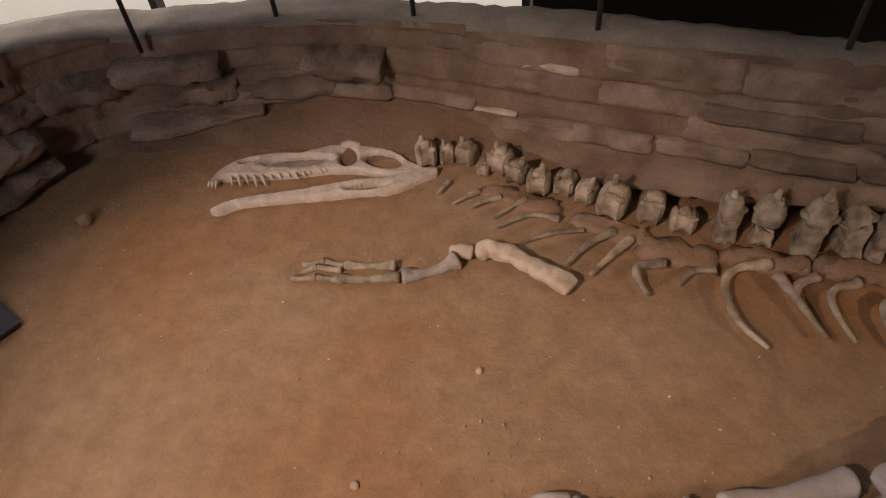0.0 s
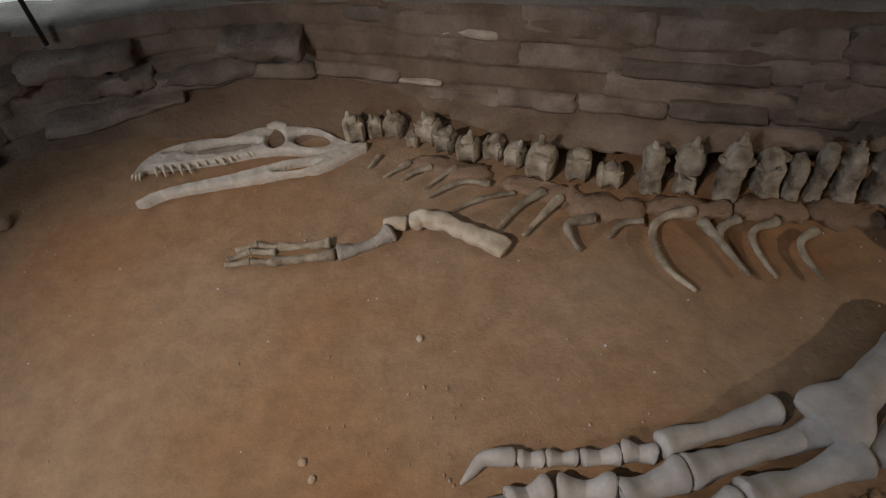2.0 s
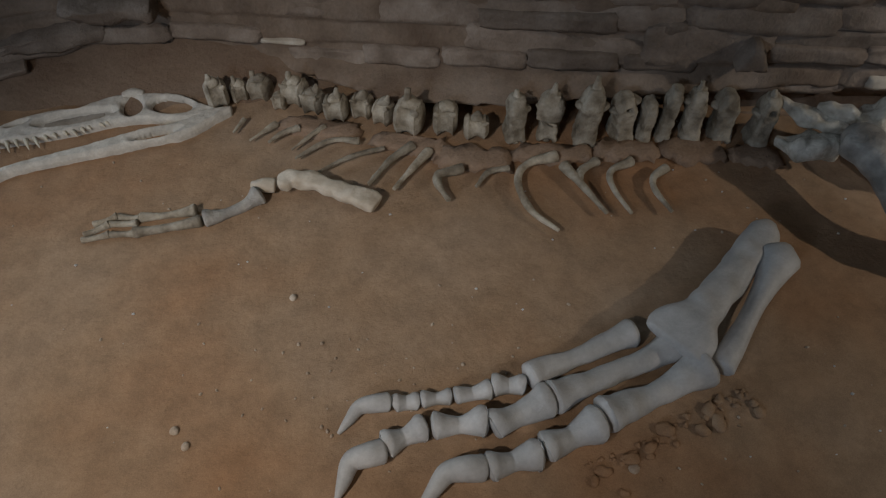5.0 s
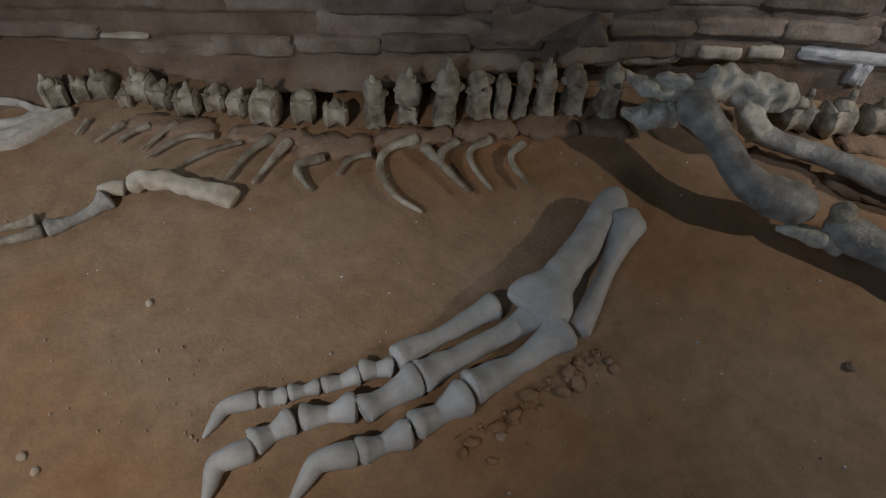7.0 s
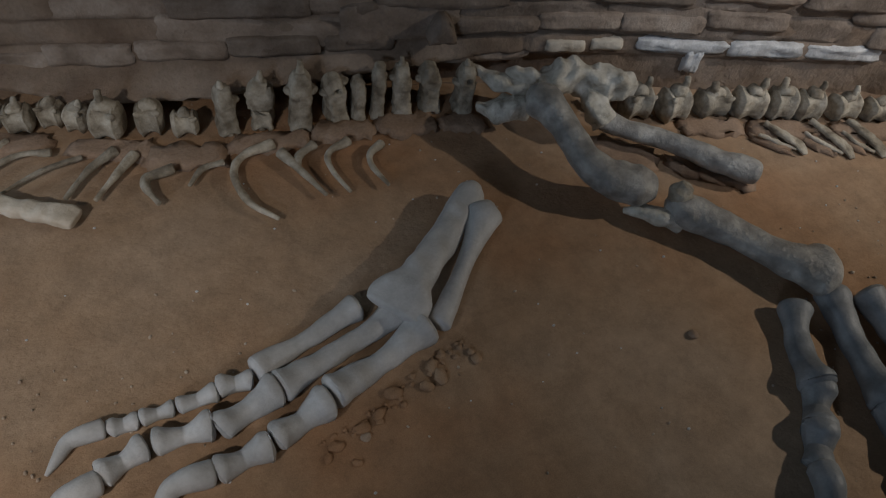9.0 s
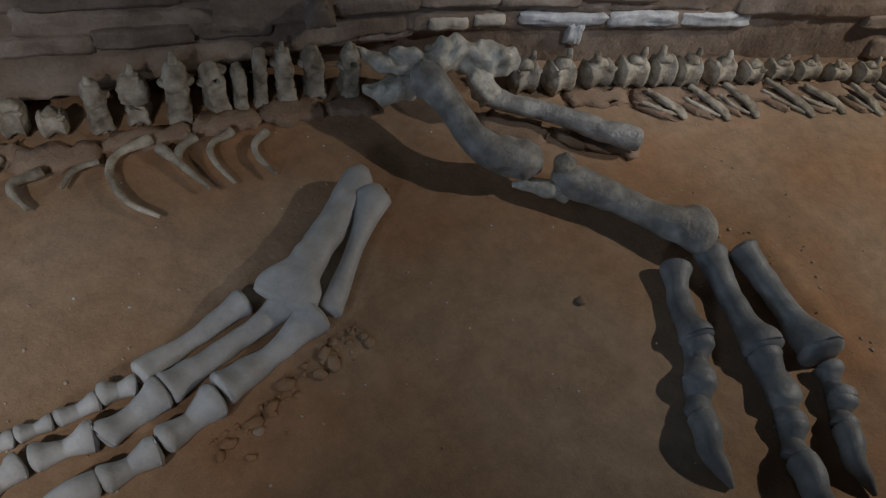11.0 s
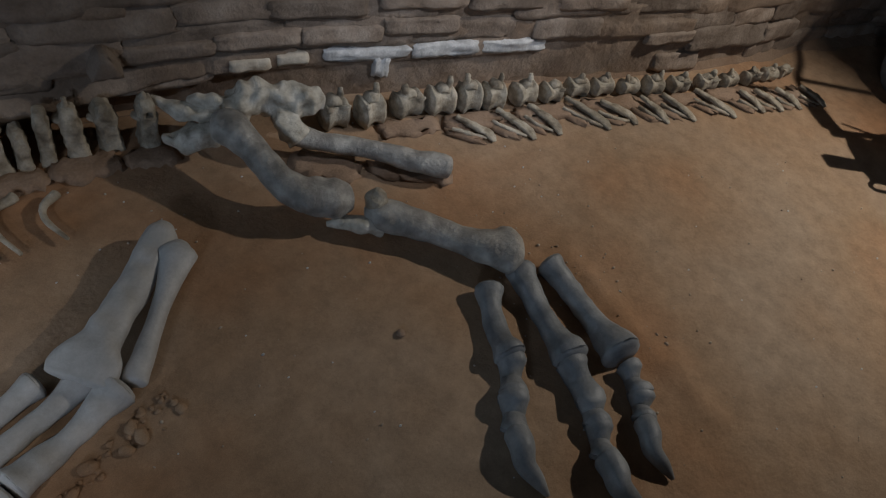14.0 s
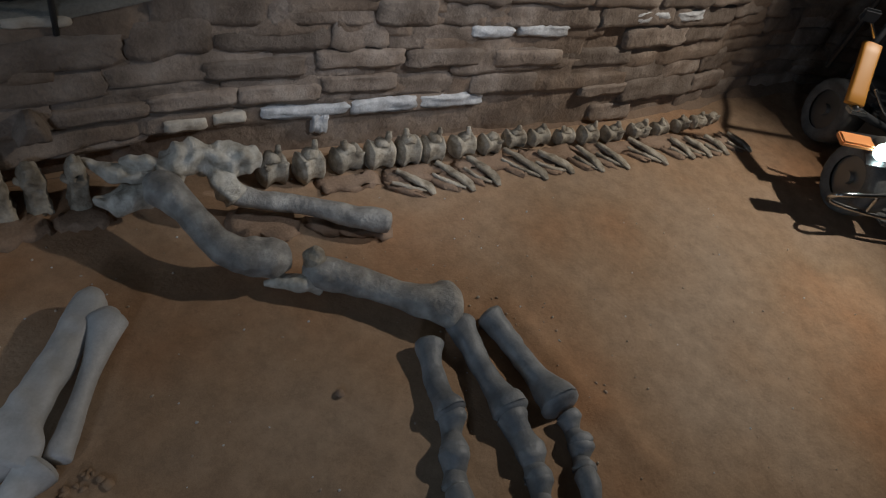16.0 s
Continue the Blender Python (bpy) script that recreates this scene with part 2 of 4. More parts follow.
def wall_at(s):
    """Place on the wall's line and its inward normal, at arc length s."""
    x, y = np.interp(s, ARC, LINE[:, 0]), np.interp(s, ARC, LINE[:, 1])
    x2, y2 = np.interp(s + 0.02, ARC, LINE[:, 0]), np.interp(s + 0.02, ARC, LINE[:, 1])
    x1, y1 = np.interp(s - 0.02, ARC, LINE[:, 0]), np.interp(s - 0.02, ARC, LINE[:, 1])
    d = Vector((x2 - x1, y2 - y1, 0)).normalized()
    return Vector((x, y, 0)), Vector((d.y, -d.x, 0)), d


def arc_of(x):
    """Arc length at which the back wall passes x."""
    keep = np.arange(len(LINE)) > 25
    return float(np.interp(x, LINE[keep][:170, 0], ARC[keep][:170]))


def wall_top(s):
    x = wall_at(s)[0].x
    return float(np.interp(x, [-2.8, -2.2, -1.8, -1.2, -0.4, 0.1, 0.55, 1.05, 1.45, 2.3, 3.3, 9], [0.70, 0.66, 0.60, 0.585, 0.62, 0.66, 0.70, 0.765, 0.80, 0.86, 1.05, 1.1]))


def cap_depth(s):
    x = wall_at(s)[0].x
    return float(np.interp(x, [-2.6, -1.8, -1.0, -0.3, 0.5, 1.0, 1.5, 3], [0.30, 0.26, 0.20, 0.16, 0.17, 0.11, 0.09, 0.09]))


def lean(z):
    return 0.10 * (z - 0.35)


NEAR = [(-2.45, 0.4), (-1.6, 0.2), (-0.4, -0.3), (1.2, -1.05), (3.5, -2.2), (6.0, -3.1), (8.8, -2.6)]


def near_wall(x):
    return float(np.interp(x, [p[0] for p in NEAR], [p[1] for p in NEAR]))


def sand_height(x, y):
    d2 = np.min((LINE[:, 0] - x) ** 2 + (LINE[:, 1] - y) ** 2)
    d = math.sqrt(d2)
    z = 0.010 * noise.noise(Vector((x * 1.4, y * 1.4, 0))) + 0.005 * noise.noise(Vector((x * 6, y * 6, 3)))
    heap = float(np.interp(x, [-3, -2.2, -1.4, -0.6, 0.0, 0.8, 3, 7], [0.03, 0.03, 0.05, 0.06, 0.05, 0.03, 0.02, 0.02]))
    k = max(0.0, 1 - d / 0.5)
    for x0, y0, x1, y1, high in ((3.50, 0.15, 3.34, -0.75, 0.030), (1.05, 0.53, 1.62, 0.70, 0.020)):
        u = max(0.0, min(1.0, ((x - x0) * (x1 - x0) + (y - y0) * (y1 - y0)) / ((x1 - x0) ** 2 + (y1 - y0) ** 2)))
        far = math.hypot(x - x0 - u * (x1 - x0), y - y0 - u * (y1 - y0))
        z += high * math.exp(-(far / 0.08) ** 2) * (0.7 + 0.6 * noise.noise(Vector((x * 9, y * 9, 1))))
    return z + heap * k * k


def sand():
    bm = bmesh.new()
    step = 0.05
    xs, ys = np.arange(-3.2, 9.8, step), np.arange(-3.4, 3.7, step)
    grid = {}
    for i, x in enumerate(xs):
        for j, y in enumerate(ys):
            grid[i, j] = bm.verts.new((x, y, sand_height(x, y)))
    for i in range(len(xs) - 1):
        for j in range(len(ys) - 1):
            bm.faces.new((grid[i, j], grid[i + 1, j], grid[i + 1, j + 1], grid[i, j + 1]))
    return single("ground", bm, SAND, "reddish-brown sand bed of the excavation pit", "ground", kind="structure")


sand()


def drift(x):
    """The beds of the rock rise along the wall."""
    return float(np.interp(x, [-3, 0.2, 1.3, 2.6, 3.9, 6, 9], [0.0, 0.0, 0.09, 0.16, 0.14, 0.10, 0.08]))


def hashed(*n):
    return random.Random(repr(n)).random()


def bedding(s, z, x):
    """How far the beds of the rock stand out from the wall's line: ledges of uneven blocks with undercut joints."""
    rise = z - drift(x) * 0.9 + 0.022 * noise.noise(Vector((s * 1.1, z * 1.5, 3))) + 0.30
    bed = int(rise / 0.125)
    u = rise / 0.125 - bed
    cell = s / (0.40 + 0.45 * hashed(bed)) + hashed(bed, 1)
    block, v = int(cell), cell - int(cell)
    amp = float(np.interp(x, [-1.4, -0.7, 1.6, 2.4, 8], [0.034, 0.018, 0.018, 0.030, 0.030]))
    out = amp * (hashed(bed, block) * 1.2 - 0.3)
    crack = 0.5 + 1.2 * noise.noise(Vector((s * 1.7, bed * 3.1, 0)))
    out += amp * 0.45 * noise.noise(Vector((s * 4, z * 9, bed)))
    if u < 0.16:
        out -= (0.010 + amp * 0.5) * max(0.0, min(1.0, crack)) * (1 - u / 0.16) ** 0.5
    if u > 0.80:
        out -= amp * 0.35 * ((u - 0.80) / 0.20) ** 2
    edge = min(v, 1 - v)
    if edge < 0.035 and hashed(bed, block, 5) < 0.6:
        out -= (0.008 + amp * 0.3) * (1 - edge / 0.035)
    return out


def lip(x):
    """Where the mud bulges out over the spine: the height of its lower edge, of its root, and how far it stands out."""
    root = 0.15 + max(0.0, float(np.interp(x, [0.0, 0.66, 1.04, 1.43, 1.8, 2.45, 3.0], [-0.02, 0.0, 0.05, 0.10, 0.125, 0.19, 0.19])))
    return max(0.075, root - 0.11), root, float(np.interp(x, [-0.15, 0.3, 0.63, 1.13, 1.63, 2.1, 2.6], [0, 0.13, 0.22, 0.15, 0.08, 0.045, 0]))


def wall_body():
    bm = bmesh.new()
    rows = []
    for s in np.arange(0, ARC[-1], 0.024):
        p, n, d = wall_at(s)
        top = wall_top(s)
        hollow = float(np.interp(p.x, [0.0, 0.4, 2.5, 2.9], [0, 1, 1, 0]))
        col = []
        for k in range(73):
            z = -0.15 + (top + 0.15) * k / 72
            q = p - n * (0.004 + lean(z)) + Vector((0, 0, z))
            edge, root, bulge = lip(p.x)
            low = max(0.0, min(1.0, (edge - z) / 0.015))
            q -= n * (noise.noise(q * 5) * 0.012 + 0.11 * low * hollow)
            q += n * (bedding(s, z, p.x) + bulge * max(0.0, min(1.0, (root - z) / (root - edge))) ** 0.8) * (1 - low)
            col.append(bm.verts.new(q))
        cap = cap_depth(s)
        for back, z in ((cap * 0.5, top + 0.012), (cap, top + 0.006), (cap + 0.01, -0.15)):
            q = p - n * (back + lean(top)) + Vector((0, 0, z))
            col.append(bm.verts.new(q + n * noise.noise(q * 4) * 0.02))
        rows.append(col)
    for a, b in zip(rows, rows[1:]):
        for k in range(len(a) - 1):
            bm.faces.new((a[k], b[k], b[k + 1], a[k + 1]))
    return single("wall_back", bm, BEDS, "earth-coloured layered rock wall round the pit", "wall", kind="structure")


back_wall = wall_body()


def bank():
    """Earth that has slid down at the foot of the wall."""
    bm = bmesh.new()
    rows = []
    for s in np.arange(1.0, ARC[-1] - 0.6, 0.05):
        p, n, d = wall_at(s)
        wide = float(np.interp(p.x, [-2.7, -2.0, -1.2, -0.5, 0.1, 0.6, 2, 4, 6, 8], [0.20, 0.22, 0.42, 0.50, 0.34, 0.08, 0.06, 0.10, 0.14, 0.25]))
        high = float(np.interp(p.x, [-2.7, -2.0, -1.2, -0.5, 0.1, 0.6, 2, 4, 6, 8], [0.10, 0.10, 0.17, 0.20, 0.15, 0.03, 0.02, 0.08, 0.10, 0.12]))
        wide *= 1 + 0.35 * noise.noise(Vector((s * 2.3, 0, 7)))
        col = []
        for k in range(9):
            u = k / 8
            q = p + n * (wide * u - 0.03)
            z = high * (1 - u) ** 1.5 + sand_height(q.x, q.y) * u - 0.012 * u
            q.z = z + 0.02 * noise.noise(Vector((q.x * 9, q.y * 9, z * 9))) * (1 - u * 0.6)
            col.append(bm.verts.new(q))
        rows.append(col)
    for a, b in zip(rows, rows[1:]):
        for k in range(8):
            bm.faces.new((a[k], a[k + 1], b[k + 1], b[k]))
    single("bank", bm, MUD, "brown earth bank at the foot of the rock wall", "ground", kind="structure")


bank()


# ---- wall stones ----
def stone_mesh(seed, rough=1.0, edge=11.0, nose=0.0):
    """A unit block of bedded rock: rounded edges, wavy outline, a broken and layered front."""
    bm = slab(2, 2, 2, seed, (14, 5, 3), 0.0, 0.0)
    off = Vector((seed * 7.31, seed * 3.17, -seed * 5.73))
    for v in bm.verts:
        x, y, z = (max(-1.0, min(1.0, c)) for c in v.co)
        ring = (abs(y) ** edge + abs(z) ** edge) ** (1 / edge) if y or z else 1.0
        flat = max(abs(y), abs(z)) / ring if ring else 1.0
        end = 1 - 0.12 * abs(x) ** 14
        y, z = y * flat * end, z * flat * end
        if z > 0:
            z -= nose * z * max(0.0, 0.4 - y)
        wave = 0.22 * noise.noise(Vector((x * 1.3, z * 0.7, 0)) + off) + 0.13 * noise.noise(Vector((x * 5.5, 0, z * 2)) + off)
        face = 0.20 * noise.noise(Vector((x * 1.3, z * 0.9, 4)) + off) + 0.10 * noise.noise(Vector((x * 3.1, z * 3.0, 9)) + off)
        v.co = Vector((x + 0.07 * noise.noise(Vector((z * 1.6, y, x * 3 + 7)) + off), y + face * rough, z + wave * rough)) * 0.5
    return bm


STONES = [mesh_of("stone", stone_mesh(k + 0.37), ROCK) for k in range(16)]
SHELVES = [mesh_of("stone", stone_mesh(k + 30.6, 1.9, 6.0, 0.55), ROCK) for k in range(10)]
dice = random.Random(7)


def lay_stone(s, z, length, height, proud, mat_mesh=None, tilt=0.0, name="stone", depth=0.2, overhang=0.0):
    p, n, d = wall_at(s)
    ob = new(name, mat_mesh or dice.choice(STONES))
    ob.parent = back_wall
    out = p - n * (lean(z) - proud + depth / 2) + Vector((0, 0, z))
    turn = math.atan2(d.y, d.x)
    ob.matrix_world = Matrix.Translation(out) @ Matrix.Rotation(turn, 4, "Z") @ Matrix.Rotation(tilt, 4, "Y") @ Matrix.Rotation(-overhang, 4, "X") @ Matrix.Diagonal((length, depth, height, 1))
    return ob


def lay_wall():
    z = -0.22
    while z < 1.1:
        h = dice.uniform(0.11, 0.15)
        s = dice.uniform(0, 0.4) + 0.6
        while s < ARC[-1] - 0.5:
            x = wall_at(s)[0].x
            left, low = x < -0.9, -0.9 <= x < 1.7
            length = dice.uniform(0.34, 0.80) if left else dice.uniform(0.5, 1.15) if low else dice.uniform(0.32, 0.85)
            x = wall_at(s + length / 2)[0].x
            zz = z + drift(x) + dice.uniform(-0.014, 0.014)
            proud = dice.choice((0.07, 0.11, 0.15, 0.19)) if left else dice.uniform(-0.006, 0.014) if low else dice.uniform(0.010, 0.040)
            tall = h * dice.choice((0.9, 1.0, 1.1, 1.2) if left else (0.95, 1.0, 1.05, 1.1, 1.25))
            bare = (-1.4 < x < 0.0 and zz < 0.16) or (-0.4 < x < 5.2 and zz < 0.13) or (2.5 < x < 4.4 and zz < 0.24)
            if -0.1 < zz and zz + tall < wall_top(s) + 0.045 and not bare and dice.random() > (0.22 if left else 0.45 if low else 0.12):
                lay_stone(s + length / 2, zz + tall / 2, length * dice.uniform(0.97, 1.03), tall * 1.04, proud, dice.choice(SHELVES if left else STONES),
                          dice.uniform(-0.03, 0.03) - 0.02 * (0.2 < x < 2.4), depth=0.24 if left else 0.16, overhang=dice.uniform(0.06, 0.30) if not left else dice.uniform(-0.05, 0.15))
            s += length
        z += h


lay_wall()
# the long overhanging bed behind the spine, and the ledges above it
for x, z, length, height, proud in [(0.30, 0.135, 0.40, 0.09, 0.03), (0.66, 0.19, 0.38, 0.09, 0.035), (1.04, 0.245, 0.40, 0.085, 0.045), (1.43, 0.29, 0.40, 0.085, 0.05), (1.80, 0.315, 0.32, 0.08, 0.05), (2.45, 0.385, 0.42, 0.08, 0.05), (2.86, 0.40, 0.42, 0.08, 0.055),
                                    (3.28, 0.40, 0.42, 0.09, 0.055), (3.70, 0.435, 0.44, 0.09, 0.055), (3.15, 0.545, 0.5, 0.09, 0.05), (3.70, 0.58, 0.5, 0.09, 0.05), (4.2, 0.56, 0.5, 0.10, 0.05), (4.75, 0.55, 0.5, 0.10, 0.05), (-0.75, 0.20, 0.5, 0.09, 0.05), (-1.25, 0.17, 0.5, 0.09, 0.06), (-0.25, 0.22, 0.45, 0.08, 0.04),
                                    (5.45, 0.28, 0.42, 0.08, 0.05), (1.3, 0.46, 0.6, 0.09, 0.03), (1.9, 0.47, 0.36, 0.09, 0.035)]:
    lay_stone(arc_of(x), z, length * 1.04, height * 1.1, proud * 0.8, tilt=-0.08 if 0.2 < x < 1.6 else 0.0, depth=0.16, overhang=0.2)


# ---- the hall round the pit ----
def hall():
    bm = bmesh.new()
    for (x0, y0), (x1, y1) in zip(NEAR, NEAR[1:]):
        a = [bm.verts.new((x0, y0, z)) for z in (-0.2, 0.72)] + [bm.verts.new((x1, y1, z)) for z in (0.72, -0.2)]
        bm.faces.new(a)
    bmesh.ops.solidify(bm, geom=bm.faces[:], thickness=0.2)
    single("wall_near", bm, MUD, "earth-coloured pit wall below the visitors", "wall", kind="structure", smooth=False)
    single("floor", box(-8, 3.0, -0.20, 12, 3.9, -0.03), CONCRETE, "grey concrete floor behind the pit wall", "floor", kind="structure", smooth=False)
    single("floor_near", box(-8, -6.0, 0.45, 12, -3.3, 0.56), CONCRETE, "grey concrete walkway for visitors", "floor", kind="structure", smooth=False)
    bm = box(-8.2, 3.9, -0.2, -7.0, 4.1, 4.2)
    box(-7.0, 3.9, 2.7, 0.262, 4.1, 4.2, bm=bm)
    box(-7.0, 3.9, -0.2, 0.262, 4.1, 0.02, bm=bm)
    box(0.262, 3.9, -0.2, 12.2, 4.1, 4.2, bm=bm)
    single("wall_north", bm, PLASTER, "white plastered hall wall with an added opening", "wall", kind="structure", smooth=False)
    single("trim", box(0.275, 3.80, -0.03, 11.9, 3.88, 3.2), PANEL, "black display panels along the hall wall", "panel", kind="structure", smooth=False)
    # invented opening, so that the sheet behind it shows as bright white
    opening = thing("added_opening", "added opening with black bars before a glowing sheet", "window", kind="structure")
    for x in (-6.97, -4.6, -2.2, 0.235):
        part("opening_bar", box(x - 0.025, 3.95, 0.02, x + 0.025, 4.05, 2.7), BLACK_STEEL, opening, smooth=False)
    # self-lit sheet for the brightness of the daylit wall, no real sky
    single("backdrop", box(-9.5, 6.0, -1.0, 3.0, 6.05, 4.5), DAYLIT_GLOW, "glowing sheet standing in for the bright daylit white wall", "sky", kind="structure", smooth=False)
    single("wall_west", box(-8.2, -6.0, -0.2, -8.0, 3.9, 4.2), PLASTER, "white plastered hall wall", "wall", kind="structure", smooth=False)
    # out of view: walls and ceiling close the hall, darkened to cut bounce
    single("wall_south", box(-8.2, -6.2, 0.0, 12.2, -6.0, 4.2), LOW_BOUNCE, "added unseen hall wall, dark to limit bounced light", "wall", kind="structure", smooth=False)
    single("wall_east", box(12.0, -6.0, -0.2, 12.2, 3.9, 4.2), LOW_BOUNCE, "added unseen hall wall, dark to limit bounced light", "wall", kind="structure", smooth=False)
    single("ceiling", box(-8.2, -6.2, 4.2, 12.2, 4.1, 4.4), LOW_BOUNCE, "added unseen hall ceiling, dark to limit bounced light", "ceiling", kind="structure", smooth=False)


hall()


def coping():
    bm = bmesh.new()
    rows = []
    for s in np.arange(0.1, ARC[-1], 0.05):
        p, n, d = wall_at(s)
        top = wall_top(s)
        cap = cap_depth(s)
        edge = 0.014 * noise.noise(Vector((s * 5, 1, 0))) + 0.01 * noise.noise(Vector((s * 17, 4, 0)))
        col = []
        for back, z in ((-0.01 + edge, top - 0.03), (-0.005 + edge, top + 0.012), (cap * 0.35, top + 0.022 + edge), (cap * 0.75, top + 0.024), (cap + 0.012 + edge, top + 0.018 + edge), (cap + 0.022 + edge, top - 0.05)):
            col.append(bm.verts.new(p - n * (back + lean(top)) + Vector((0, 0, z))))
        rows.append(col)
    for a, b in zip(rows, rows[1:]):
        for k in range(5):
            bm.faces.new((a[k], b[k], b[k + 1], a[k + 1]))
    part("coping", bm, COPING, back_wall, "rough grey mortar cap on the rock wall")


coping()


def railing():
    rail = thing("railing", "thin black steel railing on top of the rock wall", "railing")
    spots = [(-2.36, 2.62), (-1.76, 2.93), (-1.09, 3.18), (-0.345, 3.09), (0.535, 2.79), (1.45, 2.42), (2.35, 2.13)]
    for x, y in spots:
        bm = bmesh.new()
        bmesh.ops.create_cone(bm, cap_ends=True, segments=10, radius1=0.013, radius2=0.013, depth=1.1, matrix=Matrix.Translation((x, y, 1.10)))
        part("post", bm, BLACK_STEEL, rail)
    part("handrail", limb([(x, y, 1.64, 0.016, 0.016) for x, y in spots], seg=8, steps=3, rough=0), BLACK_STEEL, rail)


railing()


# ---- bones ----
def bone(name, rows, mat, label, group="", rough=0.08, seg=14, category="bone"):
    return single(name, limb(rows, seg=seg, rough=rough), mat, label, category, group)


def shaft(a, b, z, r0, waist, r1, bend=0.0, high=0.95):
    """Rows of a long bone with swollen ends, from a to b in the plan, lying on the sand."""
    a, b = Vector(a), Vector(b)
    way = (b - a).normalized()
    a, b = a + way * r0 * 0.18, b - way * r1 * 0.18
    side = Vector((-(b - a).y, (b - a).x)) * bend
    short = (b - a).length < 4.5 * max(r0, r1)
    rows = []
    for u in (0, 0.03, 0.15, 0.30, 0.5, 0.70, 0.85, 0.97, 1):
        end = r0 if u < 0.5 else r1
        w = waist + (end - waist) * abs(2 * u - 1) ** (1.35 if short else 2.1)
        w *= 0.97 if u in (0, 1) else 1.0
        p = a.lerp(b, u) + side * 4 * u * (1 - u)
        rows.append((p.x, p.y, z + w * high - waist * 0.35, w, w * high))
    return rows


def claw(pts, r, z=0.0):
    (x0, y0), (x1, y1), (x2, y2) = pts
    return [(x2, y2, z + r * 0.9, r * 0.92, r * 0.98), (x1 * 0.45 + x2 * 0.55, y1 * 0.45 + y2 * 0.55, z + r * 1.15, r * 0.88, r * 1.0), (x1, y1, z + r * 0.95, r * 0.72, r * 0.85),
            ((x0 + x1) / 2, (y0 + y1) / 2, z + r * 0.65, r * 0.52, r * 0.6), (x0, y0, z + r * 0.28, r * 0.17, r * 0.2)]


def foot(mat, colour, toes, group, thick=1.0):
    for toe in toes:
        for kind, *d in toe:
            if kind == "claw":
                bone("claw_bone", claw(d[0], d[1] * thick), mat, f"{colour} curved claw bone at the tip of a toe", group, 0.04)
            else:
                label = f"{colour} long foot bone with swollen ends" if kind == "metatarsal" else f"{colour} short toe bone with a waist"
                bone(kind, shaft(d[0], d[1], 0.0, d[2] * thick, d[2] * d[3] * thick, d[4] * thick, d[5] if len(d) > 5 else 0.0), mat, label, group, 0.10)


foot(GREY_CAST, "smooth light grey", [
    [("claw", [(0.176, 0.823), (0.257, 0.895), (0.356, 0.898)], 0.036), ("phalanx", (0.381, 0.893), (0.462, 0.890), 0.033, 0.78, 0.033), ("phalanx", (0.476, 0.894), (0.578, 0.886), 0.034, 0.70, 0.034),
     ("phalanx", (0.592, 0.885), (0.722, 0.886), 0.036, 0.66, 0.039), ("phalanx", (0.733, 0.899), (0.842, 0.882), 0.042, 0.66, 0.040), ("metatarsal", (0.862, 0.905), (1.295, 1.012), 0.054, 0.66, 0.060, 0.015)],
    [("claw", [(0.154, 0.600), (0.213, 0.702), (0.314, 0.722)], 0.047), ("phalanx", (0.326, 0.748), (0.466, 0.784), 0.050, 0.66, 0.050), ("phalanx", (0.498, 0.784), (0.680, 0.768), 0.050, 0.64, 0.056),
     ("phalanx", (0.695, 0.748), (0.910, 0.805), 0.058, 0.74, 0.064), ("metatarsal", (0.918, 0.810), (1.430, 0.934), 0.062, 0.64, 0.062, 0.0)],
    [("claw", [(0.401, 0.516), (0.515, 0.612), (0.632, 0.610)], 0.048), ("phalanx", (0.652, 0.611), (0.830, 0.626), 0.052, 0.62, 0.060), ("phalanx", (0.846, 0.640), (1.056, 0.690), 0.060, 0.66, 0.068),
     ("metatarsal", (1.072, 0.708), (1.500, 0.832), 0.074, 0.62, 0.076, -0.01)],
], "bones of the grey hind foot")
shin = limb([(1.998, 1.370, 0.085, 0.042, 0.040), (1.966, 1.346, 0.085, 0.066, 0.052), (1.888, 1.282, 0.08, 0.072, 0.056), (1.814, 1.224, 0.08, 0.068, 0.056), (1.708, 1.140, 0.085, 0.068, 0.058), (1.59, 1.045, 0.11, 0.072, 0.056), (1.52, 0.995, 0.11, 0.084, 0.054), (1.47, 0.962, 0.11, 0.118, 0.046),
             (1.430, 0.938, 0.105, 0.134, 0.040), (1.395, 0.915, 0.10, 0.122, 0.034)], seg=24, rough=0.10, freq=15, sq=0.85)
single("shin_bone", shin, GREY_CAST, "smooth light grey shin bone propped on the sand", "bone", "bones of the grey hind foot")
bone("calf_bone", [(1.985, 1.232, 0.10, 0.045, 0.05), (1.955, 1.205, 0.10, 0.078, 0.055), (1.890, 1.138, 0.09, 0.056, 0.050), (1.755, 1.010, 0.08, 0.036, 0.042), (1.634, 0.893, 0.07, 0.042, 0.045), (1.545, 0.812, 0.06, 0.050, 0.045)],
     GREY_CAST, "smooth light grey slender calf bone on the sand", "bones of the grey hind foot", 0.05)

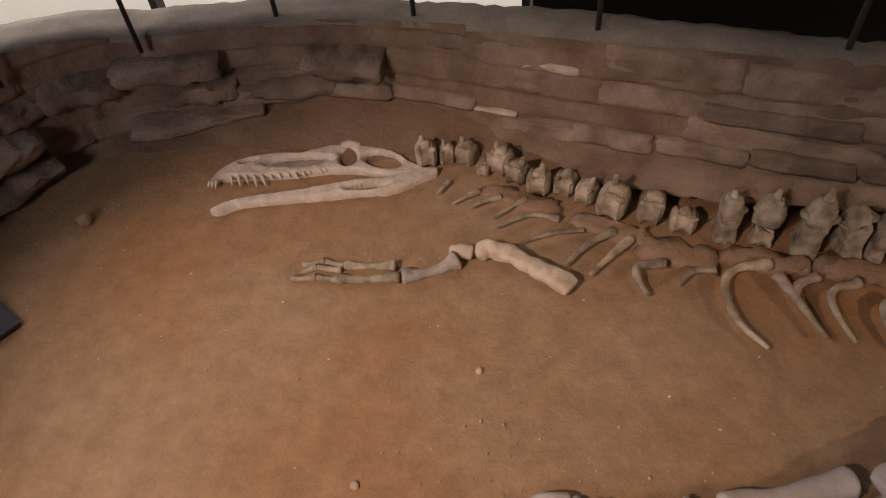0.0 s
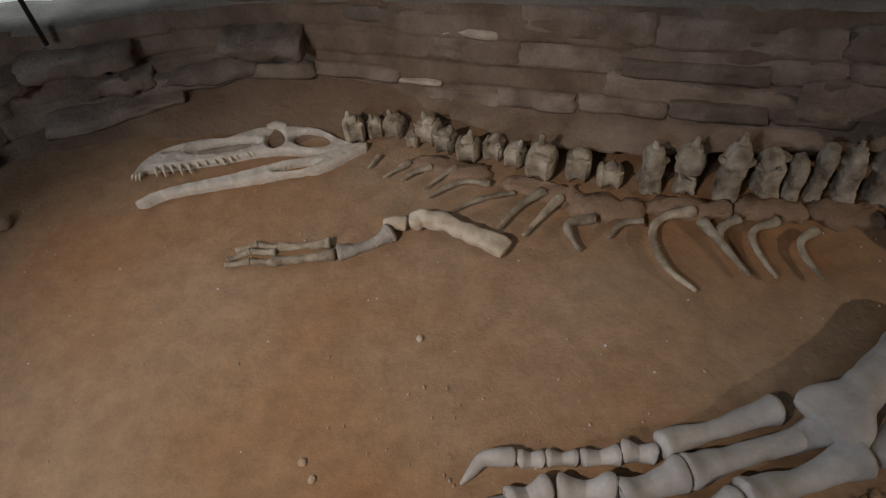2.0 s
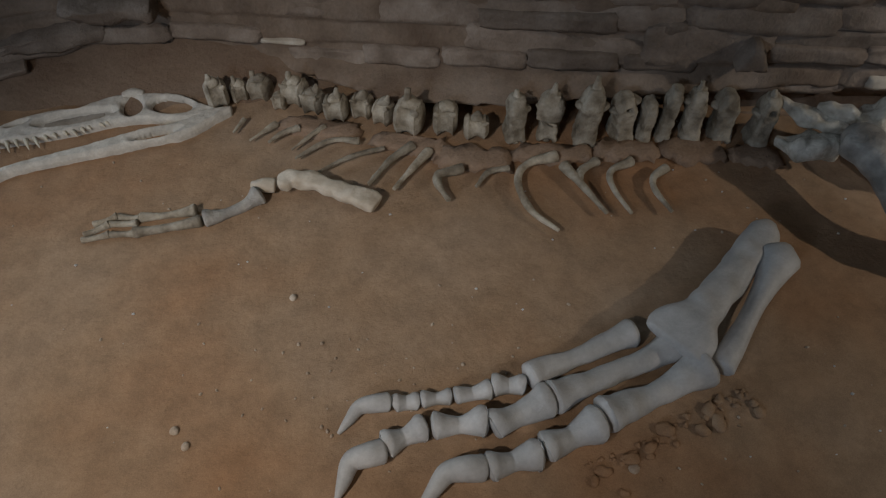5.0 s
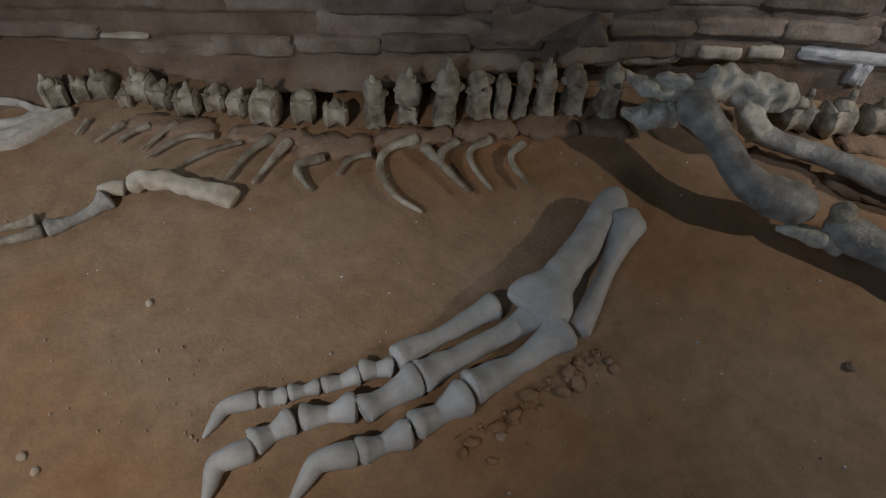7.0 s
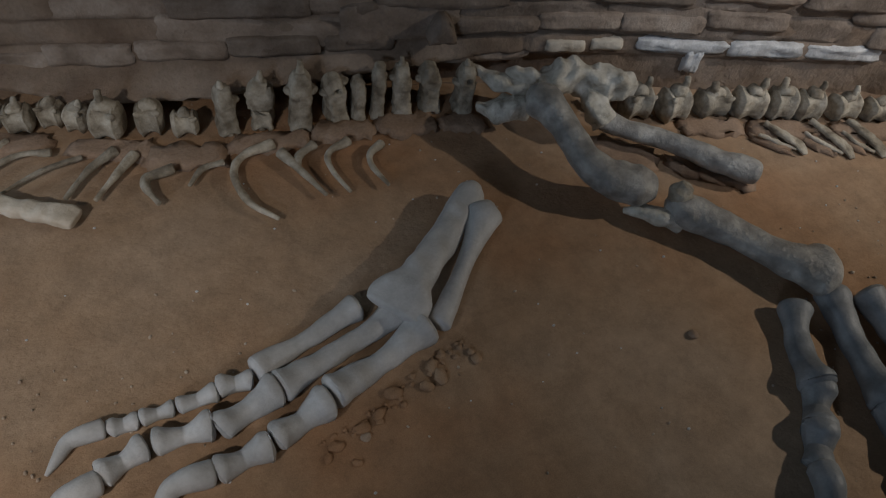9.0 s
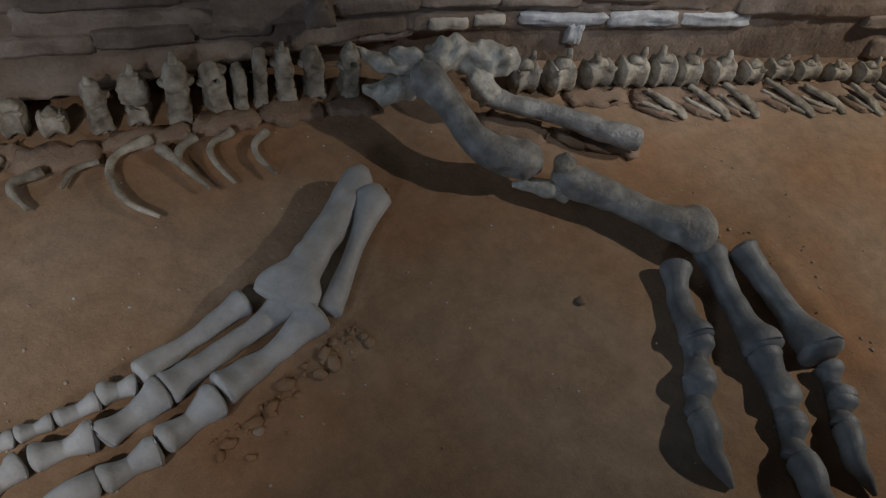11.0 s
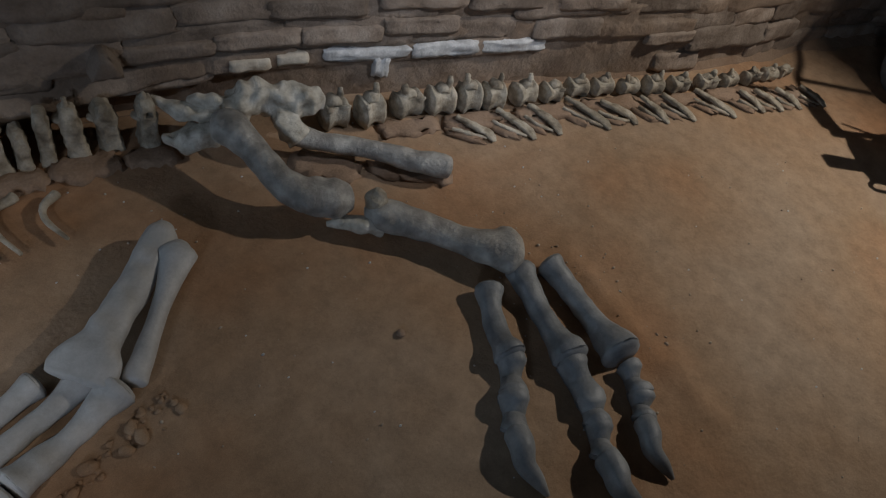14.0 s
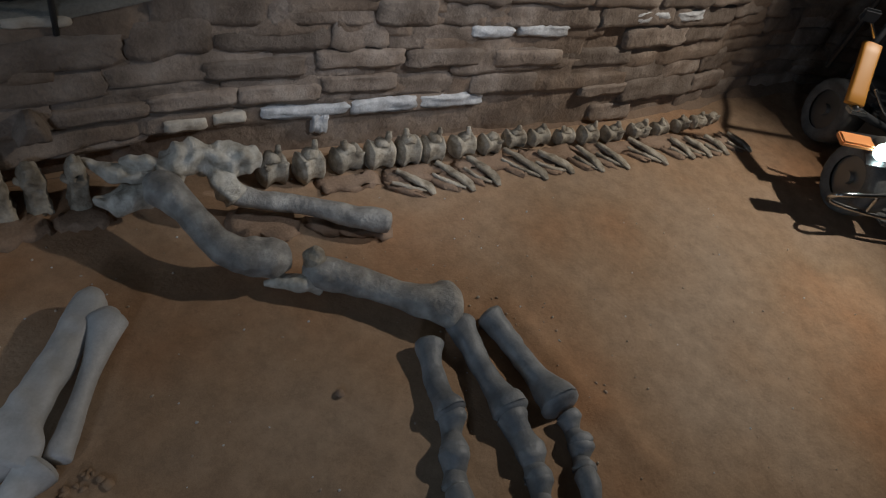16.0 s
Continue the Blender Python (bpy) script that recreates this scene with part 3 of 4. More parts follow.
foot(DARK_CAST, "dark bluish grey", [
    [("metatarsal", (2.985, 0.315), (2.775, -0.008), 0.056, 0.74, 0.066, -0.05), ("phalanx", (2.780, -0.010), (2.648, -0.138), 0.056, 0.70, 0.058), ("phalanx", (2.652, -0.134), (2.538, -0.244), 0.060, 0.68, 0.052),
     ("claw", [(2.459, -0.492), (2.462, -0.356), (2.532, -0.252)], 0.050)],
    [("metatarsal", (3.190, 0.305), (2.985, -0.190), 0.064, 0.72, 0.078, 0.0), ("phalanx", (2.985, -0.185), (2.905, -0.362), 0.066, 0.74, 0.060), ("phalanx", (2.912, -0.350), (2.845, -0.455), 0.060, 0.72, 0.054),
     ("phalanx", (2.850, -0.450), (2.742, -0.556), 0.052, 0.72, 0.054), ("claw", [(2.706, -0.822), (2.688, -0.668), (2.738, -0.566)], 0.054)],
    [("metatarsal", (3.345, 0.232), (3.190, -0.330), 0.062, 0.74, 0.090, 0.03), ("phalanx", (3.195, -0.372), (3.125, -0.492), 0.050, 0.70, 0.052), ("phalanx", (3.125, -0.490), (3.030, -0.576), 0.050, 0.68, 0.048),
     ("claw", [(2.923, -0.802), (2.932, -0.675), (3.012, -0.584)], 0.046)],
], "bones of the dark hind foot", 1.17)
bone("femur", [(2.45, 1.67, 0.27, 0.05, 0.05), (2.462, 1.62, 0.27, 0.090, 0.078), (2.475, 1.53, 0.26, 0.080, 0.072), (2.492, 1.42, 0.235, 0.068, 0.064), (2.502, 1.28, 0.195, 0.072, 0.066), (2.545, 1.18, 0.165, 0.086, 0.076),
               (2.610, 1.115, 0.15, 0.100, 0.084), (2.680, 1.078, 0.14, 0.102, 0.085), (2.735, 1.058, 0.135, 0.078, 0.066)], DARK_FOSSIL, "massive dark grey mottled thigh bone sloping down from the hip", "bones of the dark hind leg", 0.07, 26)
bone("shin_bone", [(2.775, 0.945, 0.09, 0.050, 0.050), (2.815, 0.905, 0.10, 0.085, 0.070), (2.88, 0.82, 0.10, 0.084, 0.072), (2.96, 0.71, 0.095, 0.072, 0.066), (3.05, 0.56, 0.09, 0.074, 0.066), (3.125, 0.455, 0.095, 0.098, 0.075),
                   (3.185, 0.395, 0.095, 0.130, 0.085), (3.225, 0.360, 0.09, 0.108, 0.070)], DARK_FOSSIL, "massive dark grey mottled shin bone lying on the sand", "bones of the dark hind leg", 0.07, 26)
bone("shin_splinter", [(2.605, 1.028, 0.05, 0.018, 0.018), (2.66, 0.985, 0.06, 0.042, 0.032), (2.73, 0.92, 0.07, 0.050, 0.045), (2.80, 0.86, 0.06, 0.045, 0.045)], HIP_BONE, "pale jagged splinter of bone at the knee", "bones of the dark hind leg", 0.25, 16)
bone("knee_knob", [(2.80, 0.935, 0.12, 0.050, 0.045), (2.825, 0.945, 0.17, 0.052, 0.05), (2.835, 0.945, 0.205, 0.036, 0.03)], FOSSIL, "pale rounded knob of bone at the knee", "bones of the dark hind leg", 0.2)
bone("ischium", [(2.74, 1.57, 0.18, 0.035, 0.03), (2.78, 1.52, 0.15, 0.065, 0.05), (2.89, 1.425, 0.12, 0.050, 0.045), (3.06, 1.275, 0.11, 0.050, 0.048), (3.19, 1.12, 0.10, 0.062, 0.055), (3.31, 0.99, 0.10, 0.070, 0.058), (3.345, 0.955, 0.095, 0.060, 0.050)],
     DARK_FOSSIL, "long dark grey hip bone pointing away from the spine", "bones of the hip", 0.10, 20)
hip = [("ilium", [(2.53, 1.72, 0.25, 0.05, 0.04), (2.60, 1.715, 0.27, 0.080, 0.07), (2.68, 1.70, 0.28, 0.070, 0.085), (2.77, 1.65, 0.27, 0.060, 0.075), (2.86, 1.60, 0.27, 0.065, 0.085), (2.93, 1.565, 0.27, 0.055, 0.070), (2.965, 1.55, 0.265, 0.03, 0.04)], 0.16),
       ("hip_splinter", [(2.30, 1.985, 0.23, 0.014, 0.018), (2.35, 1.89, 0.22, 0.034, 0.030), (2.41, 1.81, 0.22, 0.042, 0.035), (2.50, 1.75, 0.22, 0.035, 0.03)], 0.20),
       ("hip_splinter", [(2.27, 1.84, 0.10, 0.018, 0.025), (2.33, 1.775, 0.12, 0.060, 0.050), (2.42, 1.735, 0.14, 0.070, 0.060), (2.50, 1.74, 0.17, 0.045, 0.045)], 0.18),
       ("hip_splinter", [(2.42, 1.86, 0.25, 0.015, 0.02), (2.47, 1.80, 0.27, 0.030, 0.04), (2.55, 1.75, 0.27, 0.030, 0.03)], 0.20),
       ("hip_bridge", [(2.76, 1.62, 0.24, 0.045, 0.04), (2.755, 1.56, 0.20, 0.060, 0.045), (2.78, 1.48, 0.15, 0.060, 0.05)], 0.15)]
for name, rows, rough in hip:
    single(name, limb(rows, seg=26, steps=9, rough=rough * 1.9, freq=17, sq=0.62), HIP_BONE, "splintered pale grey hip bone with glossy varnish", "bone", "bones of the hip")

# arm
arm = limb([(0.418, 1.828, 0.04, 0.050, 0.020), (0.395, 1.845, 0.045, 0.052, 0.026), (0.34, 1.885, 0.05, 0.046, 0.030), (0.27, 1.925, 0.05, 0.044, 0.031), (0.19, 1.982, 0.055, 0.038, 0.031), (0.13, 2.018, 0.055, 0.048, 0.033), (0.07, 2.035, 0.055, 0.038, 0.031), (0.03, 2.030, 0.05, 0.046, 0.030), (0.012, 2.030, 0.045, 0.046, 0.026)], seg=22, steps=6, rough=0.22, freq=20, sq=0.62)
single("upper_arm_bone", arm, TAN_CAST, "pale tan shoulder bone lying on the sand", "bone", "bones of the forelimb")
bone("elbow_bone", [(-0.115, 2.045, 0.035, 0.022, 0.02), (-0.06, 2.035, 0.04, 0.038, 0.03), (-0.02, 2.03, 0.035, 0.04, 0.03)], TAN_CAST, "small pale tan bone between arm bones", "bones of the forelimb")
bone("arm_bone", shaft((-0.322, 1.885), (-0.08, 1.985), 0.0, 0.042, 0.024, 0.046, -0.04), DARK_FOSSIL, "short grey arm bone with swollen ends", "bones of the forelimb")
bone("forearm_bone", shaft((-0.36, 1.955), (-0.60, 1.955), 0.0, 0.03, 0.016, 0.024), FOSSIL, "slender grey-brown forearm bone", "bones of the forelimb")
bone("forearm_bone", shaft((-0.335, 1.886), (-0.62, 1.872), 0.0, 0.030, 0.020, 0.026), FOSSIL, "slender grey-brown forearm bone", "bones of the forelimb")
for a, b, c in [((-0.60, 1.955), (-0.70, 1.985), (-0.80, 1.955)), ((-0.61, 1.93), (-0.73, 1.945), (-0.83, 1.90)), ((-0.61, 1.87), (-0.72, 1.885), (-0.835, 1.872))]:
    for (p, q) in ((a, b), (b, c)):
        bone("finger_bone", shaft(p, q, 0.0, 0.019, 0.013, 0.016), FOSSIL, "thin brownish finger bone", "bones of the forelimb", seg=10)

# ribs
RIBS = [([(-0.21, 2.43), (-0.16, 2.52)], 0.014), ([(-0.131, 2.354), (-0.06, 2.41), (-0.002, 2.454)], 0.018), ([(-0.041, 2.323), (0.03, 2.38), (0.104, 2.406)], 0.022), ([(0.066, 2.254), (0.15, 2.33), (0.228, 2.391)], 0.018),
        ([(0.081, 2.19), (0.241, 2.28), (0.382, 2.259)], 0.022), ([(0.162, 2.071), (0.331, 2.157), (0.494, 2.186)], 0.018), ([(0.40, 1.959), (0.522, 2.106), (0.629, 2.173)], 0.026),
        ([(0.507, 1.909), (0.603, 2.021), (0.701, 2.128)], 0.027), ([(0.735, 1.80), (0.705, 1.90), (0.725, 1.965), (0.83, 1.98)], 0.030), ([(0.872, 1.861), (0.944, 1.939), (1.04, 1.948)], 0.024),
        ([(1.16, 1.545), (1.076, 1.677), (1.061, 1.854), (1.123, 1.95), (1.273, 1.986)], 0.030), ([(1.392, 1.604), (1.335, 1.786), (1.292, 1.922)], 0.028), ([(1.335, 1.80), (1.36, 1.87), (1.448, 1.915)], 0.030),
        ([(1.498, 1.586), (1.471, 1.735), (1.493, 1.845), (1.607, 1.891)], 0.025), ([(1.672, 1.564), (1.649, 1.696), (1.673, 1.777), (1.748, 1.819)], 0.025)]
for pts, r in RIBS:
    n = len(pts) - 1
    bone("rib", [(x, y, 0.022 + r * 0.6, r * (0.34 + 0.58 * i / n), r * (0.32 + 0.46 * i / n)) for i, (x, y) in enumerate(pts)], FOSSIL, "curved brown-grey rib half sunk in sand", "ribs", 0.24, 12)


def vertebra(x, y, top, width, turn, seed, shape):
    """Neck: a round spool with knobs. Block: an upright body with an arch round a hole. Blade: a thin upright plate. Tail: a lying spool with a low ridge."""
    rng = random.Random(seed * 17 + 3)
    look_ = {"neck": "rounded brown-grey fossil neck vertebra standing against the rock wall", "block": "tall blocky brown-grey fossil vertebra standing against the rock wall",
             "blade": "narrow upright brown-grey fossil vertebra standing against the rock wall", "tail": "waisted pale brown tail vertebra lying against the rock wall"}[shape]
    v = thing("vertebra", look_, "vertebra", "vertebrae of the spine", at=(x, y, 0.0))
    v.rotation_euler = (rng.uniform(-0.05, 0.05), rng.uniform(-0.07, 0.07), turn + rng.uniform(-0.16, 0.16))
    h, w = max(top * 0.82, 0.09), width / 2 * (0.9 if shape == "block" else 0.95)
    d = min(0.075, h * 0.36)
    lay = dict(rough=0.09, freq=26)
    if shape in ("block", "blade"):
        pinch, crown, tip = rng.uniform(0.74, 0.86), rng.uniform(0.84, 1.0), rng.uniform(0.50, 0.72)
        lean_ = rng.uniform(-0.22, 0.22) * w
        rows = [(0, 0, 0.0, w * 0.86, d * 0.9), (0, 0, h * 0.07, w * 0.96, d), (0, 0, h * 0.20, w * 0.88, d * 0.9), (0, 0, h * 0.42, w * pinch, d * 0.8), (lean_ * 0.3, 0, h * 0.62, w * 0.88, d * 0.85),
                (lean_ * 0.5, 0, h * 0.76, w * crown, d * 0.85), (lean_ * 0.8, 0, h * 0.90, w * (crown + tip) / 2, d * 0.7), (lean_, 0, h, w * tip, d * 0.5)]
        bm = limb(rows, seg=44, steps=5, sq=0.5, **lay)
        hole = w * 0.26 if shape == "block" and rng.random() < 0.45 else 0.0
        for p in bm.verts:
            if p.co.y < 0:
                far = math.hypot(p.co.x - lean_ * 0.6, p.co.z - h * 0.80)
                if far < hole:
                    p.co.y += d * 1.5 * (1 - (far / hole) ** 2)
                far = math.hypot((p.co.x + w * 0.05) * 0.7, p.co.z - h * 0.01)
                if far < w * 0.42:
                    p.co.y += d * 0.8 * (1 - (far / (w * 0.42)) ** 2)
            p.co += Vector((1, 0.6, 0.8)) * noise.noise(p.co * 55 + Vector((seed, 0, 0))) * 0.007
        part("centrum", bm, FOSSIL, v)
        if shape == "block":
            part("end_disc", limb([(-w * 0.05, -d * 0.4, h * 0.045, w * 0.34, h * 0.045), (-w * 0.05, -d * 0.85, h * 0.04, w * 0.28, h * 0.035)], seg=14, steps=2, rough=0.06), FOSSIL, v)
            for side in (-1, 1):
                if rng.random() < 0.35:
                    up = h * rng.uniform(0.62, 0.86)
                    part("side_process", limb([(side * w * 0.6 + lean_ * 0.5, 0, up, d * 0.5, h * 0.09), (side * w * 0.95 + lean_ * 0.5, -d * 0.2, up + h * 0.02, d * 0.4, h * 0.07), (side * w * 1.12 + lean_ * 0.5, -d * 0.3, up + h * 0.04, d * 0.25, h * 0.04)], seg=12, steps=3, rough=0.25, freq=32), FOSSIL, v)
            if rng.random() < 0.7:
                part("neural_spine", limb([(lean_, 0, h * 0.93, w * 0.42, d * 0.35), (lean_ * 1.3, 0.01, h * 1.06, w * 0.30, d * 0.25), (lean_ * 1.5, 0.015, h * rng.uniform(1.10, 1.22), w * 0.20, d * 0.15)], seg=12, steps=4, rough=0.30, freq=34), FOSSIL, v)
        return v
    long_, waist = (0.92, rng.uniform(0.80, 0.88)) if shape == "tail" else (0.80, rng.uniform(0.80, 0.92))
    low = h * (0.74 if shape == "tail" else rng.uniform(0.70, 0.84))
    r = low / 2
    rows = [(-w * long_, 0, r, d * 0.9, r * 0.92), (-w * long_ * 0.9, 0, r, d * 1.02, r * 1.03), (-w * 0.55, 0, r, d * 0.95, r * 0.95), (0, 0, r, d * waist, r * waist), (w * 0.55, 0, r, d * 0.95, r * 0.95), (w * long_ * 0.9, 0, r, d * 1.02, r * 1.03), (w * long_, 0, r, d * 0.9, r * 0.92)]
    part("centrum", limb(rows, seg=20, steps=2, sq=0.75, **lay), FOSSIL, v)
    a, b = rng.uniform(-0.7, -0.3) * w, rng.uniform(0.3, 0.75) * w
    part("neural_arch", limb([(a, 0, low * 0.90, d * 0.5, h * 0.10), ((a + b) / 2, 0, low * 1.0, d * 0.55, h * rng.uniform(0.10, 0.16)), (b, 0, low * 0.93, d * 0.5, h * 0.10)], seg=12, steps=3, rough=0.22, freq=30), FOSSIL, v)
    if top > 0.15 and rng.random() < 0.6:
        t = rng.uniform(-0.5, 0.5) * w
        part("neural_spine", limb([(t, 0, low * 0.95, w * 0.30, d * 0.3), (t * 1.2, 0, h * 0.92, w * 0.30, d * 0.26), (t * 1.3, 0.01, h * 1.02, w * 0.22, d * 0.2)], seg=10, steps=3, rough=0.25, freq=34), FOSSIL, v)
    for side in (-1, 1):
        if rng.random() < (0.6 if shape == "neck" else 0.45):
            part("side_process", limb([(side * w * 0.4, -d * 0.5, low * 0.8, w * 0.25, h * 0.08), (side * w * 0.75, -d * 0.75, low * 0.9, w * 0.2, h * 0.07), (side * w * 0.95, -d * 0.8, low * 0.98, w * 0.1, h * 0.04)], seg=10, steps=2, rough=0.2, freq=30), FOSSIL, v)
    return v


SPINE = [(-0.29, 2.69, 0.22, 0.10), (-0.184, 2.72, 0.17, 0.08), (-0.07, 2.71, 0.185, 0.11), (0.022, 2.61, 0.13, 0.06), (0.099, 2.64, 0.21, 0.12), (0.19, 2.56, 0.19, 0.10), (0.297, 2.49, 0.21, 0.11), (0.425, 2.48, 0.19, 0.10),
         (0.52, 2.41, 0.19, 0.09), (0.634, 2.33, 0.29, 0.13), (0.808, 2.30, 0.235, 0.11), (0.945, 2.23, 0.185, 0.12), (1.127, 2.20, 0.28, 0.11), (1.294, 2.18, 0.285, 0.12), (1.455, 2.12, 0.36, 0.13), (1.63, 2.11, 0.30, 0.12),
         (1.732, 2.09, 0.27, 0.07), (1.834, 2.08, 0.34, 0.075), (1.955, 2.04, 0.32, 0.11), (2.095, 2.02, 0.31, 0.12), (2.245, 1.95, 0.32, 0.11),
         (3.107, 1.61, 0.29, 0.14), (3.296, 1.52, 0.30, 0.14), (3.535, 1.48, 0.245, 0.17), (3.72, 1.39, 0.28, 0.16), (3.899, 1.32, 0.295, 0.13), (4.046, 1.26, 0.28, 0.13), (4.271, 1.19, 0.24, 0.15), (4.45, 1.11, 0.21, 0.13),
         (4.663, 1.05, 0.195, 0.15), (4.85, 0.965, 0.185, 0.15), (5.039, 0.87, 0.175, 0.14), (5.202, 0.775, 0.21, 0.13), (5.416, 0.688, 0.19, 0.15), (5.658, 0.586, 0.185, 0.16), (5.866, 0.506, 0.18, 0.14), (6.103, 0.427, 0.165, 0.15),
         (6.303, 0.364, 0.16, 0.14), (6.493, 0.316, 0.14, 0.12)]
for i, (x, y, top, width) in enumerate(SPINE):
    x0, y0 = SPINE[max(i - 1, 0)][:2]
    x1, y1 = SPINE[min(i + 1, len(SPINE) - 1)][:2]
    shape = "tail" if x > 2.6 else "neck" if x < 1.0 else "blade" if width < 0.08 else "block"
    vertebra(x, y, top, width, math.atan2(y1 - y0, x1 - x0), i, shape)

CHEVRONS = [(3.715, 1.235, 3.834, 1.044), (3.986, 1.157, 4.069, 0.924), (4.206, 1.084, 4.257, 0.865), (4.499, 1.004, 4.596, 0.717), (4.692, 0.855, 4.812, 0.649), (5.007, 0.736, 5.04, 0.529),
            (5.185, 0.665, 5.25, 0.435), (5.481, 0.564, 5.584, 0.283), (5.821, 0.366, 5.865, 0.188), (5.953, 0.304, 6.029, 0.113), (6.147, 0.215, 6.206, 0.039), (6.39, 0.115, 6.449, -0.066)]
for x0, y0, x1, y1 in CHEVRONS:
    c = thing("chevron_bone", "forked grey-brown tail bone lying on the sand", "bone", "chevrons under the tail")
    k = hashed(round(x0 * 100), 3)
    mx, my, bow = (x0 + x1) / 2, (y0 + y1) / 2, 0.02 * (k - 0.3)
    part("blade", limb([(x0 + 0.02, y0 + 0.02, 0.052, 0.016, 0.014), (mx + 0.015 + bow, my, 0.040, 0.024 + 0.010 * k, 0.015), (x1 + bow, y1 + 0.03, 0.022, 0.034, 0.012), (x1 - 0.01, y1 - 0.03, 0.010, 0.016, 0.008)], seg=12, rough=0.30, freq=30, sq=0.7), FOSSIL, c)
    part("prong", limb([(x0 - 0.065, y0 - 0.03, 0.036, 0.010, 0.012), (x0 * 0.5 + x1 * 0.5 - 0.05 - bow, my - 0.01, 0.022, 0.015, 0.012), (x1 - 0.03, y1 + 0.02, 0.010, 0.012, 0.008)], seg=10, rough=0.30, freq=30), FOSSIL, c)
    bed = slab(0.20, 0.035, 0.24, k * 40, (7, 2, 7), 0.30, 0.7)
    bed.transform(pose(mx - 0.03, my + 0.05, 0.004, 0, 0, math.degrees(math.atan2(y1 - y0, x1 - x0)) + 90))
    single("slab_stone", bed, MATRIX, "low flat earth-coloured stone half buried in sand", "stone", "low slabs along the spine")


# ---- skull ----
def plate(upper, lower, holes, dents, thick, nu=190, nv=44):
    """A flat bone between an upper and a lower edge in the plan, with openings through it, dents and rounded rims."""
    up, low = np.array(spline(upper, 12)), np.array(spline(lower, 12))
    x0, x1 = max(up[0, 0], low[0, 0]), min(up[-1, 0], low[-1, 0])

    def inside(x, y, e):
        cx, cy, a, b, turn = e
        c, n = math.cos(turn), math.sin(turn)
        u, v = (x - cx) * c + (y - cy) * n, -(x - cx) * n + (y - cy) * c
        return math.hypot(u / a, v / b)
    bm = bmesh.new()
    grid = {}
    for i in range(nu + 1):
        x = x0 + (x1 - x0) * i / nu
        ya, yb = np.interp(x, low[:, 0], low[:, 1]), np.interp(x, up[:, 0], up[:, 1])
        for j in range(nv + 1):
            v = j / nv
            wob = 0.006 * noise.noise(Vector((x * 22, v * 3, 5)))
            y = ya + (yb - ya) * v + wob * (1 if v > 0.5 else -1) * abs(2 * v - 1)
            rim = min((y - ya + 0.004), (yb - y + 0.004)) / 0.022
            for e in holes:
                rim = min(rim, (inside(x, y, e) - 1) * min(e[2], e[3]) / 0.018 + 0.15)
            z = thick * (0.35 + 0.65 * math.sqrt(max(0.0, min(1.0, rim))))
            for e in dents:
                k = inside(x, y, e)
                z -= thick * 0.62 * max(0.0, min(1.0, (1.08 - k) / 0.16))
            grid[i, j] = bm.verts.new((x, y, z + 0.004 * noise.noise(Vector((x * 30, y * 30, 2)))))
    for i in range(nu):
        for j in range(nv):
            q = [grid[i, j], grid[i + 1, j], grid[i + 1, j + 1], grid[i, j + 1]]
            c = sum((p.co for p in q), Vector()) / 4
            if all(inside(c.x, c.y, e) > 1 for e in holes):
                bm.faces.new(q)
    edges = [e for e in bm.edges if len(e.link_faces) == 1]
    made = bmesh.ops.extrude_edge_only(bm, edges=edges)["geom"]
    for g in made:
        if isinstance(g, bmesh.types.BMVert):
            g.co.z = -0.005
    for p in [p for p in bm.verts if not p.link_faces]:
        bm.verts.remove(p)
    return bm


skull = thing("skull", "cream-grey meat-eater skull with open jaws lying on the sand", "skull")
part("cranium", plate([(-1.418, 2.520), (-1.382, 2.622), (-1.298, 2.698), (-1.203, 2.735), (-1.082, 2.756), (-0.975, 2.754), (-0.909, 2.788), (-0.794, 2.822), (-0.740, 2.805), (-0.670, 2.812), (-0.588, 2.800), (-0.481, 2.768), (-0.389, 2.692), (-0.300, 2.632)],
                      [(-1.418, 2.500), (-1.374, 2.538), (-1.225, 2.552), (-1.072, 2.560), (-0.923, 2.582), (-0.785, 2.602), (-0.675, 2.602), (-0.561, 2.586), (-0.420, 2.566), (-0.300, 2.590)],
                      [(-0.715, 2.708, 0.050, 0.066, 0.15), (-0.520, 2.684, 0.108, 0.058, -0.30)], [(-0.985, 2.676, 0.195, 0.056, 0.10), (-1.255, 2.672, 0.055, 0.020, 0.35)], 0.046), SKULL_CAST, skull, "cream-grey skull roof with openings")
part("brow_knob", limb([(-0.765, 2.802, 0.040, 0.020, 0.018), (-0.718, 2.812, 0.045, 0.026, 0.02), (-0.668, 2.802, 0.040, 0.020, 0.018)], seg=14, rough=0.15), SKULL_CAST, skull)
part("sunken_plate", limb([(-1.13, 2.655, 0.010, 0.030, 0.012), (-1.054, 2.664, 0.010, 0.038, 0.012), (-0.93, 2.678, 0.010, 0.040, 0.012), (-0.85, 2.688, 0.010, 0.03, 0.012)], seg=12, rough=0.05), SKULL_SHADE, skull, "dull grey-brown recessed plate in the snout")
ROOTS = [(-1.42, 2.50), (-1.402, 2.503), (-1.386, 2.508), (-1.318, 2.545), (-1.277, 2.549), (-1.238, 2.552), (-1.192, 2.552), (-1.152, 2.556), (-1.106, 2.56), (-1.064, 2.566), (-1.016, 2.572), (-0.978, 2.576), (-0.936, 2.584), (-0.908, 2.592), (-0.853, 2.605), (-0.826, 2.612)]
